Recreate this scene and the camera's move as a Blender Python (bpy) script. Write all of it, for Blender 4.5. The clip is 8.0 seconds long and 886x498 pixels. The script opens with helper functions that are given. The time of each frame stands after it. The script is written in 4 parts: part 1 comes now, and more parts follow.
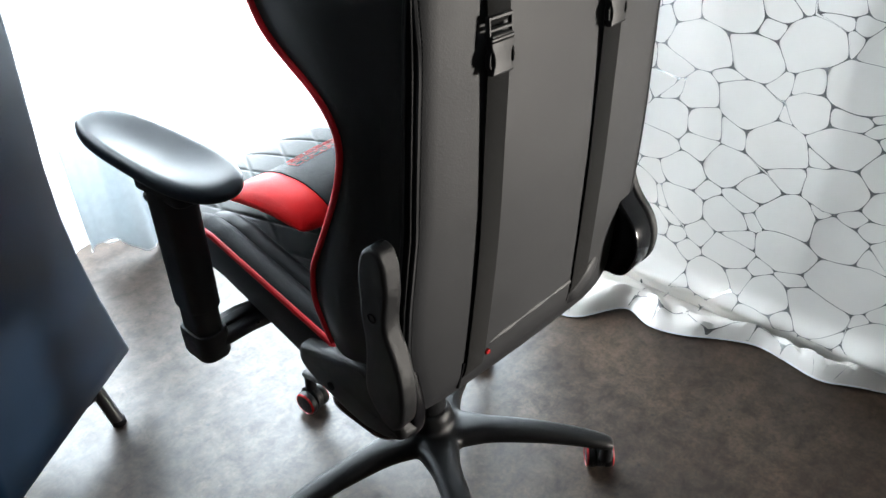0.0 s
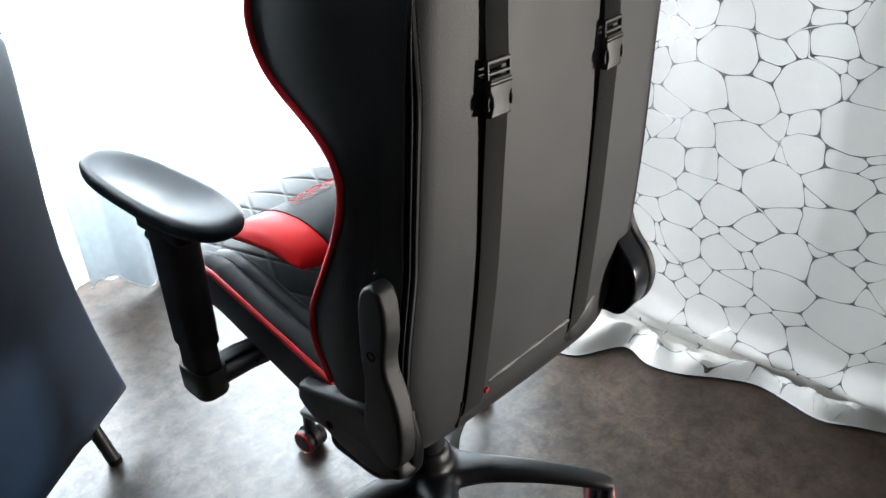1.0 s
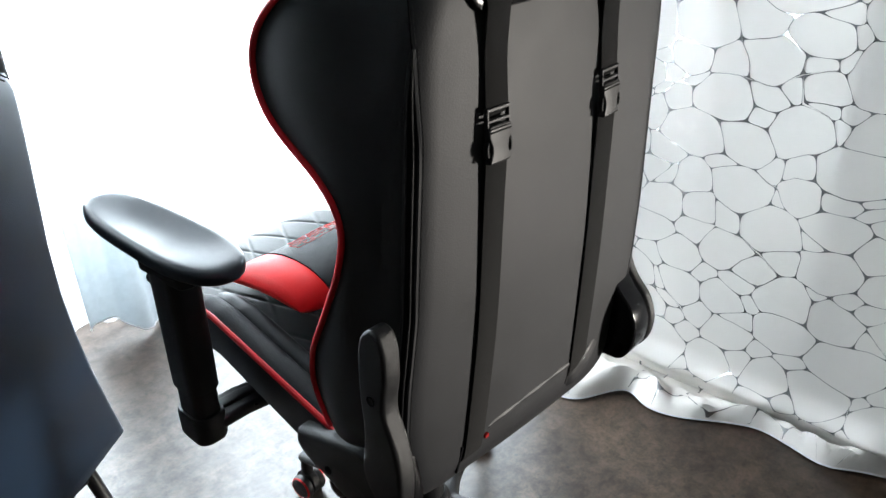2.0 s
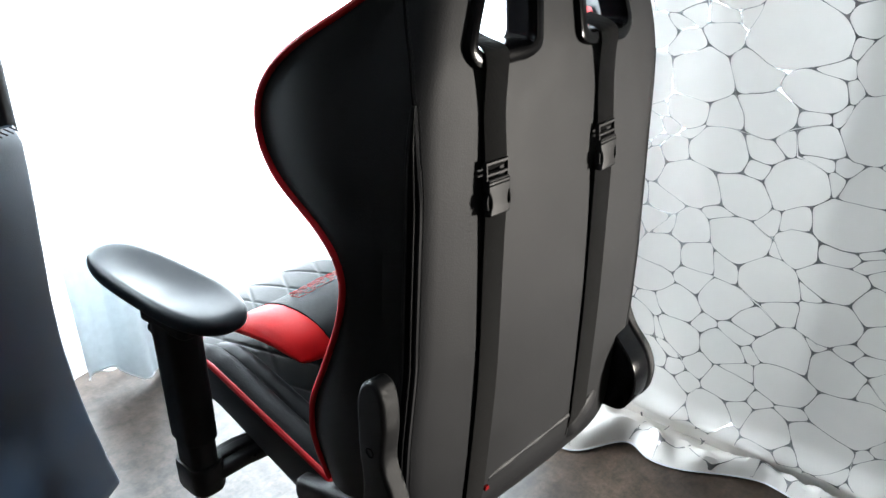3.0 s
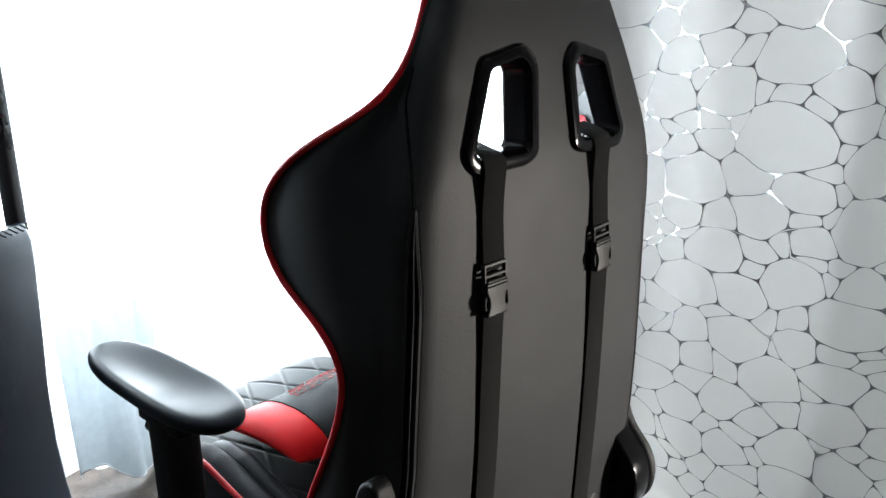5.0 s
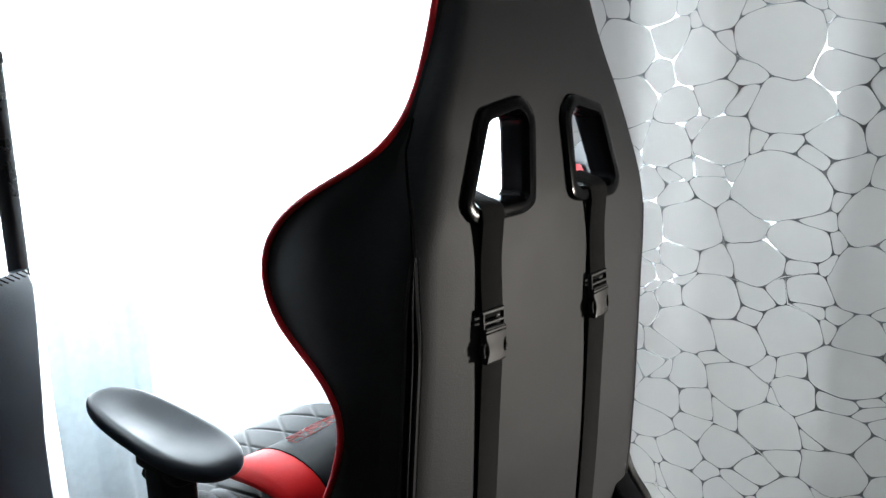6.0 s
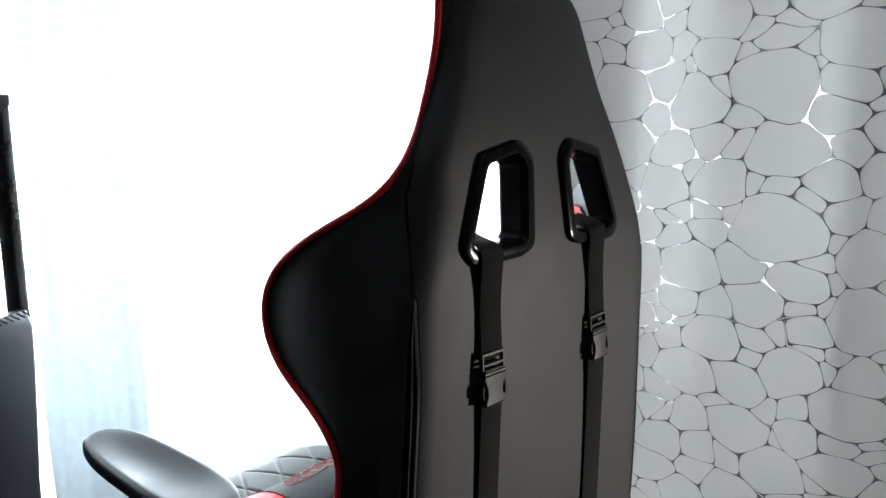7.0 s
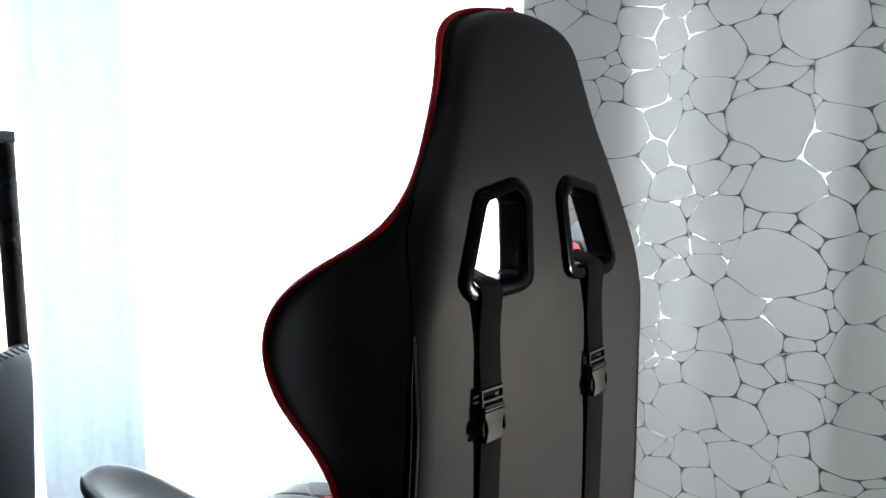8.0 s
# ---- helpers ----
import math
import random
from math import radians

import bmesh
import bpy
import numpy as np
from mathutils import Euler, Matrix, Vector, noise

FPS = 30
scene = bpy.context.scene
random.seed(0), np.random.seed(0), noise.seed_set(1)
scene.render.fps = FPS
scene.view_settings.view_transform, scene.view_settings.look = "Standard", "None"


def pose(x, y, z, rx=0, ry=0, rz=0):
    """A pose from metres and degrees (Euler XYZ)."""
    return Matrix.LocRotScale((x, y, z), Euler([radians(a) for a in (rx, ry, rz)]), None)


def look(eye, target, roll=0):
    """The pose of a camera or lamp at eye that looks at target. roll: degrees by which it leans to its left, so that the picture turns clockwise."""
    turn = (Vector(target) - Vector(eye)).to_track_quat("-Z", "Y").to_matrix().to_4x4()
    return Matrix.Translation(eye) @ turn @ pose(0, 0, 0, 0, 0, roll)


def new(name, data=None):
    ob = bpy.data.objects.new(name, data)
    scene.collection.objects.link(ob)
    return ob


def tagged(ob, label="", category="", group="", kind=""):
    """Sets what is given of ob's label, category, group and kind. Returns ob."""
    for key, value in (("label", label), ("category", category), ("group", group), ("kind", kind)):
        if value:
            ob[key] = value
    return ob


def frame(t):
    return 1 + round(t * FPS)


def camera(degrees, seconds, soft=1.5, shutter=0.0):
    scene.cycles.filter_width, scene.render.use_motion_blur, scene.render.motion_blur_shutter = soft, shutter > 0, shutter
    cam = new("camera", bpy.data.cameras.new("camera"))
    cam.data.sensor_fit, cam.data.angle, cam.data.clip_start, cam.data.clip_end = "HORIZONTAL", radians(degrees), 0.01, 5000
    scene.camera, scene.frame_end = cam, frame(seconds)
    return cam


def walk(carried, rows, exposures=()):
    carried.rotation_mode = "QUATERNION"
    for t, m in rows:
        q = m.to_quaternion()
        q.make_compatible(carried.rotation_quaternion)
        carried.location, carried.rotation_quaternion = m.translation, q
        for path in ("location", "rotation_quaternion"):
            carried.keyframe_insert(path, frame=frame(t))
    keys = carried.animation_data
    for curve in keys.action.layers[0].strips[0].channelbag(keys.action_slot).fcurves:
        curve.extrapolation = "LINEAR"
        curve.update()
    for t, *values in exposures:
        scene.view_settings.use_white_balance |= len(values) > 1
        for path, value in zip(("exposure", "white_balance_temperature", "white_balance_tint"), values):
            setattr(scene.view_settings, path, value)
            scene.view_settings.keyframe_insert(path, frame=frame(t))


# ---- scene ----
cam = camera(60.3, 8.0)
PATH = [
    (0, (-0.7360, -0.7311, 1.1965), (0.4996, 0.4200, 0.1249), -1.63),
    (0.5, (-0.7375, -0.7330, 1.1988), (0.5175, 0.4329, 0.1665), -1.55),
    (1, (-0.7394, -0.7347, 1.2022), (0.5358, 0.4469, 0.2134), -1.44),
    (1.5, (-0.7409, -0.7353, 1.2054), (0.5537, 0.4612, 0.2607), -1.34),
    (3, (-0.7490, -0.7430, 1.2148), (0.6073, 0.5051, 0.4383), -1.12),
    (3.5, (-0.7520, -0.7461, 1.2188), (0.6217, 0.5176, 0.5004), -1.02),
    (4, (-0.7551, -0.7492, 1.2216), (0.6372, 0.5291, 0.5679), -0.96),
    (4.5, (-0.7569, -0.7509, 1.2248), (0.6495, 0.5384, 0.6252), -0.86),
    (6, (-0.7672, -0.7604, 1.2326), (0.6767, 0.5553, 0.8035), -0.64),
    (6.5, (-0.7701, -0.7629, 1.2348), (0.6830, 0.5587, 0.8580), -0.61),
    (7, (-0.7714, -0.7636, 1.2370), (0.6893, 0.5627, 0.9092), -0.50),
    (7.5, (-0.7745, -0.7669, 1.2397), (0.6908, 0.5640, 0.9540), -0.47),
    (8, (-0.7770, -0.7687, 1.2401), (0.6940, 0.5652, 1.0012), -0.42),
]
EXPOSURES = [(0.0, 0.46), (1.5, 0.42), (3.0, 0.3), (4.5, 0.1), (6.5, -0.27), (8.0, -0.47)]
walk(cam, [(t, look(eye, target, roll)) for t, eye, target, roll in PATH], EXPOSURES)

# ---------------------------------------------------------------- light
world = bpy.data.worlds.new("world")
scene.world = world
world.use_nodes = True
wt = world.node_tree
sky = wt.nodes.new("ShaderNodeTexSky")
sky.sky_type, sky.sun_disc, sky.sun_elevation, sky.sun_rotation = "NISHITA", False, radians(35), radians(20)
wt.links.new(sky.outputs[0], wt.nodes["Background"].inputs[0])
wt.nodes["Background"].inputs[1].default_value = 0.12


def area_lamp(name, eye, target, width, height, watts, colour, spread=180):
    data = bpy.data.lights.new(name, "AREA")
    data.shape, data.size, data.size_y, data.energy, data.color = "RECTANGLE", width, height, watts, colour
    data.spread = radians(spread)
    ob = new(name, data)
    ob.matrix_world = look(eye, target)
    return ob


# daylight through the wide window ahead; behind the camera's right shoulder an unseen source that the straps' shadows
# imply, its beam narrowed to keep the head end dark
area_lamp("window_daylight", (0.7, 1.62, 1.13), (0.7, 0.0, 1.13), 3.1, 1.46, 284, (0.81, 0.92, 1.0))
area_lamp("rear_side_light", (2.6, -3.5, 0.38), (-0.04, -0.25, 0.34), 0.5, 0.55, 9.6, (1.0, 0.94, 0.86), 34)


# ---------------------------------------------------------------- materials
def material(name):
    m = bpy.data.materials.new(name)
    m.use_nodes = True
    return m, m.node_tree, m.node_tree.nodes["Principled BSDF"]


def node(nt, kind, **values):
    n = nt.nodes.new(kind)
    for key, value in values.items():
        n.inputs[key.replace("_", " ")].default_value = value
    return n


def ramp(nt, source, stops):
    n = nt.nodes.new("ShaderNodeValToRGB")
    while len(n.color_ramp.elements) < len(stops):
        n.color_ramp.elements.new(0.5)
    for e, (at, c) in zip(n.color_ramp.elements, stops):
        e.position, e.color = at, (*c, 1) if len(c) == 3 else c
    nt.links.new(source, n.inputs[0])
    return n.outputs[0]


def grey(v):
    return (v, v, v)


def coords(nt, kind="Object"):
    return nt.nodes.new("ShaderNodeTexCoord").outputs[kind]


def surface(name, colour, rough, metal=0.0, spread=0.25, scale=8.0, grain=0.0, grain_scale=600.0, rough_spread=0.1, coat=0.0, specular=0.5):
    """A plain surface with slow variation of its colour and gloss, and a fine grain."""
    m, nt, b = material(name)
    at = coords(nt)
    slow = node(nt, "ShaderNodeTexNoise", Scale=scale, Detail=5.0, Roughness=0.6)
    nt.links.new(at, slow.inputs["Vector"])
    lo, hi = [tuple(min(1, c * k) for c in colour) for k in (1 - spread, 1 + spread)]
    nt.links.new(ramp(nt, slow.outputs[0], [(0.3, lo), (0.7, hi)]), b.inputs["Base Color"])
    nt.links.new(ramp(nt, slow.outputs[0], [(0.3, grey(max(0.02, rough - rough_spread))), (0.7, grey(min(1, rough + rough_spread)))]), b.inputs["Roughness"])
    b.inputs["Metallic"].default_value = metal
    b.inputs["Coat Weight"].default_value = coat
    b.inputs["Specular IOR Level"].default_value = specular
    if grain:
        fine = node(nt, "ShaderNodeTexVoronoi", Scale=grain_scale)
        nt.links.new(at, fine.inputs["Vector"])
        bump = node(nt, "ShaderNodeBump", Strength=grain, Distance=0.001)
        nt.links.new(fine.outputs["Distance"], bump.inputs["Height"])
        nt.links.new(bump.outputs[0], b.inputs["Normal"])
    return m


LEATHER = surface("black_leather", (0.0155, 0.0165, 0.0188), 0.55, grain=0.11, grain_scale=480, spread=0.2, rough_spread=0.04, specular=0.42)
LEATHER_SOFT = surface("perforated_leather", (0.0055, 0.0063, 0.0074), 0.58, specular=0.08, grain=0.45, grain_scale=620, spread=0.2)
SEAT_LEATHER = surface("smooth_seat_leather", (0.0055, 0.0063, 0.0074), 0.48, grain=0.1, grain_scale=600, spread=0.2, rough_spread=0.04, specular=0.13)
LEATHER_RED = surface("red_leather", (0.64, 0.006, 0.008), 0.5, grain=0.2, grain_scale=520, spread=0.12, specular=0.1)
PIPING = surface("red_piping", (0.55, 0.007, 0.012), 0.5, spread=0.12, scale=20, specular=0.25)
PLASTIC = surface("textured_black_plastic", (0.0068, 0.0072, 0.0082), 0.44, grain=0.4, grain_scale=1100, spread=0.15, specular=0.38)
PAD = surface("soft_black_armrest_foam", (0.014, 0.02, 0.027), 0.42, grain=0.12, grain_scale=900, spread=0.15, specular=0.22)
NYLON = surface("moulded_black_nylon", (0.008, 0.0085, 0.0095), 0.4, grain=0.25, grain_scale=1500, spread=0.15, specular=0.26)
GLOSS = surface("glossy_black_plastic", (0.006, 0.006, 0.007), 0.15, spread=0.2, rough_spread=0.03, specular=0.17)
BUCKLE = surface("satin_black_buckle", (0.03, 0.03, 0.031), 0.42, spread=0.1, specular=0.25)
STEEL = surface("black_powder_coated_steel", (0.014, 0.014, 0.016), 0.3, grain=0.15, grain_scale=900)
THREAD = surface("grey_thread", (0.045, 0.045, 0.045), 0.8, specular=0.2)
# Black for cloth and seams, also painted in as shade of slits and recesses.
DARK = surface("black_cloth_and_gap_shade", (0.005, 0.005, 0.006), 0.9, specular=0.1)
RED_PLASTIC = surface("red_plastic", (0.38, 0.01, 0.012), 0.3, spread=0.1)
# Blue base colour stands in for daylight's bluish sheen on black leather.
OLD_LEATHER = surface("worn_black_leather_blue_sheen", (0.0035, 0.0145, 0.034), 0.38, grain=0.2, grain_scale=450, spread=0.35, scale=6, rough_spread=0.07, specular=0.44)
WALL = surface("warm_grey_wall_paint", (0.16, 0.157, 0.152), 0.9, grain=0.15, grain_scale=300, spread=0.03)
CEILING = surface("pale_ceiling_paint", (0.3, 0.3, 0.295), 0.9, spread=0.02)
WHITE_FRAME = surface("white_window_plastic", (0.8, 0.8, 0.8), 0.35, spread=0.02)
HEM_CLOTH = surface("white_satin_hem", (0.66, 0.67, 0.7), 0.5, spread=0.1, scale=30)
RED_THREAD = surface("red_embroidery", (0.6, 0.03, 0.03), 0.7, spread=0.2, scale=90)


def webbing():
    m, nt, b = material("black_webbing")
    at = coords(nt)
    wave = node(nt, "ShaderNodeTexWave", Scale=260.0, Distortion=2.0, Detail=2.0)
    wave.bands_direction = "Z"
    nt.links.new(at, wave.inputs["Vector"])
    nt.links.new(ramp(nt, wave.outputs["Fac"], [(0.2, grey(0.0025)), (0.8, grey(0.0085))]), b.inputs["Base Color"])
    b.inputs["Roughness"].default_value = 0.75
    b.inputs["Specular IOR Level"].default_value = 0.2
    bump = node(nt, "ShaderNodeBump", Strength=0.5, Distance=0.001)
    nt.links.new(wave.outputs["Fac"], bump.inputs["Height"])
    nt.links.new(bump.outputs[0], b.inputs["Normal"])
    return m


def floor_vinyl():
    m, nt, b = material("concrete_look_vinyl")
    at = coords(nt)
    big = node(nt, "ShaderNodeTexNoise", Scale=2.6, Detail=9.0, Roughness=0.62)
    small = node(nt, "ShaderNodeTexNoise", Scale=24.0, Detail=9.0, Roughness=0.7, Distortion=0.4)
    streak = node(nt, "ShaderNodeTexNoise", Scale=5.0, Detail=6.0, Roughness=0.7)
    mapping = node(nt, "ShaderNodeMapping", Scale=(1.0, 5.0, 1.0))
    nt.links.new(at, mapping.inputs[0])
    nt.links.new(mapping.outputs[0], streak.inputs["Vector"])
    for n in (big, small):
        nt.links.new(at, n.inputs["Vector"])
    base = ramp(nt, big.outputs[0], [(0.33, (0.0125, 0.0063, 0.003)), (0.5, (0.0265, 0.0149, 0.0083)), (0.67, (0.05, 0.032, 0.0202))])
    mottle = ramp(nt, small.outputs[0], [(0.33, grey(0.55)), (0.67, grey(1.42))])
    lines = ramp(nt, streak.outputs[0], [(0.35, grey(0.72)), (0.65, grey(1.2))])
    out = base
    fine = node(nt, "ShaderNodeTexNoise", Scale=105.0, Detail=6.0, Roughness=0.75)
    speck = node(nt, "ShaderNodeTexVoronoi", Scale=16.0)
    for n in (fine, speck):
        nt.links.new(at, n.inputs["Vector"])
    grit = ramp(nt, fine.outputs[0], [(0.3, grey(0.35)), (0.7, grey(1.7))])
    dots = ramp(nt, speck.outputs["Distance"], [(0.05, grey(0.25)), (0.09, grey(1.0))])
    for other in (mottle, lines, grit, dots):
        mix = nt.nodes.new("ShaderNodeMix")
        mix.data_type, mix.blend_type = "RGBA", "MULTIPLY"
        mix.inputs["Factor"].default_value = 1.0
        nt.links.new(out, mix.inputs["A"])
        nt.links.new(other, mix.inputs["B"])
        out = mix.outputs["Result"]
    nt.links.new(out, b.inputs["Base Color"])
    nt.links.new(ramp(nt, big.outputs[0], [(0.35, grey(0.34)), (0.65, grey(0.46))]), b.inputs["Roughness"])
    nt.links.new(ramp(nt, small.outputs[0], [(0.3, grey(0.38)), (0.7, grey(0.66))]), b.inputs["Specular IOR Level"])
    bump = node(nt, "ShaderNodeBump", Strength=0.05, Distance=0.002)
    nt.links.new(small.outputs[0], bump.inputs["Height"])
    nt.links.new(bump.outputs[0], b.inputs["Normal"])
    return m


def sheer_cloth():
    m, nt, b = material("sheer_white_voile")
    nt.nodes.remove(b)
    out = nt.nodes["Material Output"]
    clear, lit, skin = nt.nodes.new("ShaderNodeBsdfTransparent"), nt.nodes.new("ShaderNodeBsdfTranslucent"), nt.nodes.new("ShaderNodeBsdfDiffuse")
    lit.inputs[0].default_value, skin.inputs[0].default_value = (0.86, 0.93, 0.97, 1), (0.82, 0.88, 0.92, 1)
    a, c = nt.nodes.new("ShaderNodeMixShader"), nt.nodes.new("ShaderNodeMixShader")
    weave = node(nt, "ShaderNodeTexNoise", Scale=60.0, Detail=3.0)
    nt.links.new(coords(nt), weave.inputs["Vector"])
    nt.links.new(ramp(nt, weave.outputs[0], [(0.3, grey(0.42)), (0.7, grey(0.54))]), a.inputs[0])
    c.inputs[0].default_value = 0.3
    nt.links.new(lit.outputs[0], c.inputs[1])
    nt.links.new(skin.outputs[0], c.inputs[2])
    nt.links.new(clear.outputs[0], a.inputs[1])
    nt.links.new(c.outputs[0], a.inputs[2])
    nt.links.new(a.outputs[0], out.inputs[0])
    return m


def dense_cloth():
    m, nt, b = material("gathered_white_voile")
    nt.nodes.remove(b)
    lit, skin, mix = nt.nodes.new("ShaderNodeBsdfTranslucent"), nt.nodes.new("ShaderNodeBsdfDiffuse"), nt.nodes.new("ShaderNodeMixShader")
    lit.inputs[0].default_value, skin.inputs[0].default_value = (0.185, 0.212, 0.226, 1), (0.8, 0.85, 0.88, 1)
    weave = node(nt, "ShaderNodeTexNoise", Scale=40.0, Detail=4.0)
    nt.links.new(coords(nt), weave.inputs["Vector"])
    nt.links.new(ramp(nt, weave.outputs[0], [(0.3, grey(0.5)), (0.7, grey(0.6))]), mix.inputs[0])
    nt.links.new(lit.outputs[0], mix.inputs[1])
    nt.links.new(skin.outputs[0], mix.inputs[2])
    nt.links.new(mix.outputs[0], nt.nodes["Material Output"].inputs[0])
    return m


def satin_cloth():
    """White satin; UV in metres along the cloth and up."""
    m, nt, b = material("white_satin")
    out = nt.nodes["Material Output"]
    uv = coords(nt, "UV")
    cloth = nt.nodes.new("ShaderNodeMixShader")
    cloth.inputs[0].default_value = 0.05
    glow = nt.nodes.new("ShaderNodeBsdfTranslucent")
    glow.inputs[0].default_value = (0.85, 0.86, 0.88, 1)
    slow = node(nt, "ShaderNodeTexNoise", Scale=3.0, Detail=4.0)
    nt.links.new(uv, slow.inputs["Vector"])
    nt.links.new(ramp(nt, slow.outputs[0], [(0.3, (0.6, 0.565, 0.53)), (0.7, (0.69, 0.645, 0.6))]), b.inputs["Base Color"])
    b.inputs["Roughness"].default_value = 0.38
    b.inputs["Specular IOR Level"].default_value = 0.4
    weave = node(nt, "ShaderNodeTexNoise", Scale=700.0, Detail=2.0)
    crumple = node(nt, "ShaderNodeTexNoise", Scale=7.0, Detail=3.0, Roughness=0.45)
    for n in (weave, crumple):
        nt.links.new(uv, n.inputs["Vector"])
    soft = node(nt, "ShaderNodeBump", Strength=0.35, Distance=0.012)
    nt.links.new(crumple.outputs[0], soft.inputs["Height"])
    bump = node(nt, "ShaderNodeBump", Strength=0.08, Distance=0.001)
    nt.links.new(weave.outputs[0], bump.inputs["Height"])
    nt.links.new(soft.outputs[0], bump.inputs["Normal"])
    nt.links.new(bump.outputs[0], b.inputs["Normal"])
    nt.links.new(b.outputs[0], cloth.inputs[1])
    nt.links.new(glow.outputs[0], cloth.inputs[2])
    nt.links.new(cloth.outputs[0], out.inputs[0])
    return m


def foil():
    """Silver foil printed on cloth, slightly uneven, so that it glints here and there."""
    m, nt, b = material("silver_foil_print")
    at = coords(nt)
    wave = node(nt, "ShaderNodeTexNoise", Scale=6.5, Detail=2.0)
    fine = node(nt, "ShaderNodeTexNoise", Scale=60.0, Detail=2.0)
    for n in (wave, fine):
        nt.links.new(at, n.inputs["Vector"])
    nt.links.new(ramp(nt, fine.outputs[0], [(0.3, grey(0.38)), (0.7, grey(0.54))]), b.inputs["Base Color"])
    b.inputs["Metallic"].default_value, b.inputs["Roughness"].default_value = 0.7, 0.2
    bump = node(nt, "ShaderNodeBump", Strength=1.0, Distance=0.05)
    nt.links.new(wave.outputs[0], bump.inputs["Height"])
    nt.links.new(bump.outputs[0], b.inputs["Normal"])
    return m


def bright_sky():
    m, nt, b = material("bright_overcast_sky")
    nt.nodes.remove(b)
    glow = nt.nodes.new("ShaderNodeEmission")
    glow.inputs[0].default_value, glow.inputs[1].default_value = (0.94, 0.97, 1.0, 1), 5.0
    nt.links.new(glow.outputs[0], nt.nodes["Material Output"].inputs[0])
    return m


DENSE, FOIL = dense_cloth(), foil()
WEBBING, FLOOR, SHEER, SATIN, SKY = webbing(), floor_vinyl(), sheer_cloth(), satin_cloth(), bright_sky()


# ---------------------------------------------------------------- mesh helpers
def part(name, bm, mat, parent=None, label="", smooth=True):
    me = bpy.data.meshes.new(name)
    bmesh.ops.recalc_face_normals(bm, faces=bm.faces)
    bm.to_mesh(me)
    bm.free()
    me.materials.append(mat)
    if smooth:
        for p in me.polygons:
            p.use_smooth = True
        me.set_sharp_from_angle(angle=radians(42))
    ob = new(name, me)
    if parent:
        ob.parent = parent
    return tagged(ob, label)


def thing(name, label, category, group="", kind="", at=None):
    ob = new(name)
    ob.empty_display_size = 0.05
    if at is not None:
        ob.matrix_world = at
    return tagged(ob, label, category, group, kind)


def box(x0, y0, z0, x1, y1, z1, bevel=0.0, segments=2, bm=None):
    bm = bm or bmesh.new()
    m = Matrix.LocRotScale(((x0 + x1) / 2, (y0 + y1) / 2, (z0 + z1) / 2), None, (abs(x1 - x0), abs(y1 - y0), abs(z1 - z0)))
    made = bmesh.ops.create_cube(bm, size=1, matrix=m)["verts"]
    if bevel:
        edges = list({e for v in made for e in v.link_edges})
        bmesh.ops.bevel(bm, geom=edges, offset=bevel, segments=segments, profile=0.6, affect="EDGES")
    return bm


def loft(loops, closed=True, caps=True, bm=None):
    """Skin over loops of equally many points."""
    bm = bm or bmesh.new()
    rows = [[bm.verts.new(p) for p in loop] for loop in loops]
    n = len(rows[0])
    for a, b in zip(rows, rows[1:]):
        for i in range(n if closed else n - 1):
            j = (i + 1) % n
            bm.faces.new((a[i], a[j], b[j], b[i]))
    if caps and closed:
        bm.faces.new(rows[0][::-1])
        bm.faces.new(rows[-1])
    return bm


def smooth_path(points, per=8):
    """A Catmull-Rom line through points."""
    pts = [Vector(p) for p in points]
    pts = [2 * pts[0] - pts[1]] + pts + [2 * pts[-1] - pts[-2]]
    out = []
    for a, b, c, d in zip(pts, pts[1:], pts[2:], pts[3:]):
        for k in range(per):
            t = k / per
            out.append(0.5 * (2 * b + (c - a) * t + (2 * a - 5 * b + 4 * c - d) * t * t + (3 * b - a - 3 * c + d) * t ** 3))
    return out + [pts[-2]]


def sweep(points, profile, up=(0, 0, 1), bm=None, scale=None):
    """A closed profile of (side, up) offsets, carried along points."""
    pts = [Vector(p) for p in points]
    loops = []
    for i, p in enumerate(pts):
        way = (pts[min(i + 1, len(pts) - 1)] - pts[max(i - 1, 0)]).normalized()
        side = way.cross(Vector(up))
        side = side.normalized() if side.length > 1e-4 else Vector((1, 0, 0))
        top = side.cross(way)
        k = scale(i / (len(pts) - 1)) if scale else 1.0
        loops.append([p + side * (a * k) + top * (b * k) for a, b in profile])
    return loft(loops, bm=bm)


def disc(r, n=10):
    return [(r * math.cos(2 * math.pi * k / n), r * math.sin(2 * math.pi * k / n)) for k in range(n)]


def rounded(w, h, r, n=4):
    """A rounded rectangle of full width w and height h."""
    out = []
    for cx, cy, a in ((w / 2 - r, h / 2 - r, 0), (-w / 2 + r, h / 2 - r, 90), (-w / 2 + r, -h / 2 + r, 180), (w / 2 - r, -h / 2 + r, 270)):
        out += [(cx + r * math.cos(radians(a + 90 * k / n)), cy + r * math.sin(radians(a + 90 * k / n))) for k in range(n + 1)]
    return out


def round_corners(poly, r, n=6):
    """A polygon with every corner rounded by n + 1 points."""
    out = []
    for i, p in enumerate(poly):
        p, a, b = Vector(p), Vector(poly[i - 1]), Vector(poly[(i + 1) % len(poly)])
        k = min(r, (a - p).length * 0.45, (b - p).length * 0.45)
        s, e = p + (a - p).normalized() * k, p + (b - p).normalized() * k
        for q in range(n + 1):
            t = q / n
            out.append(s * (1 - t) ** 2 + p * (2 * t * (1 - t)) + e * t * t)
    return out


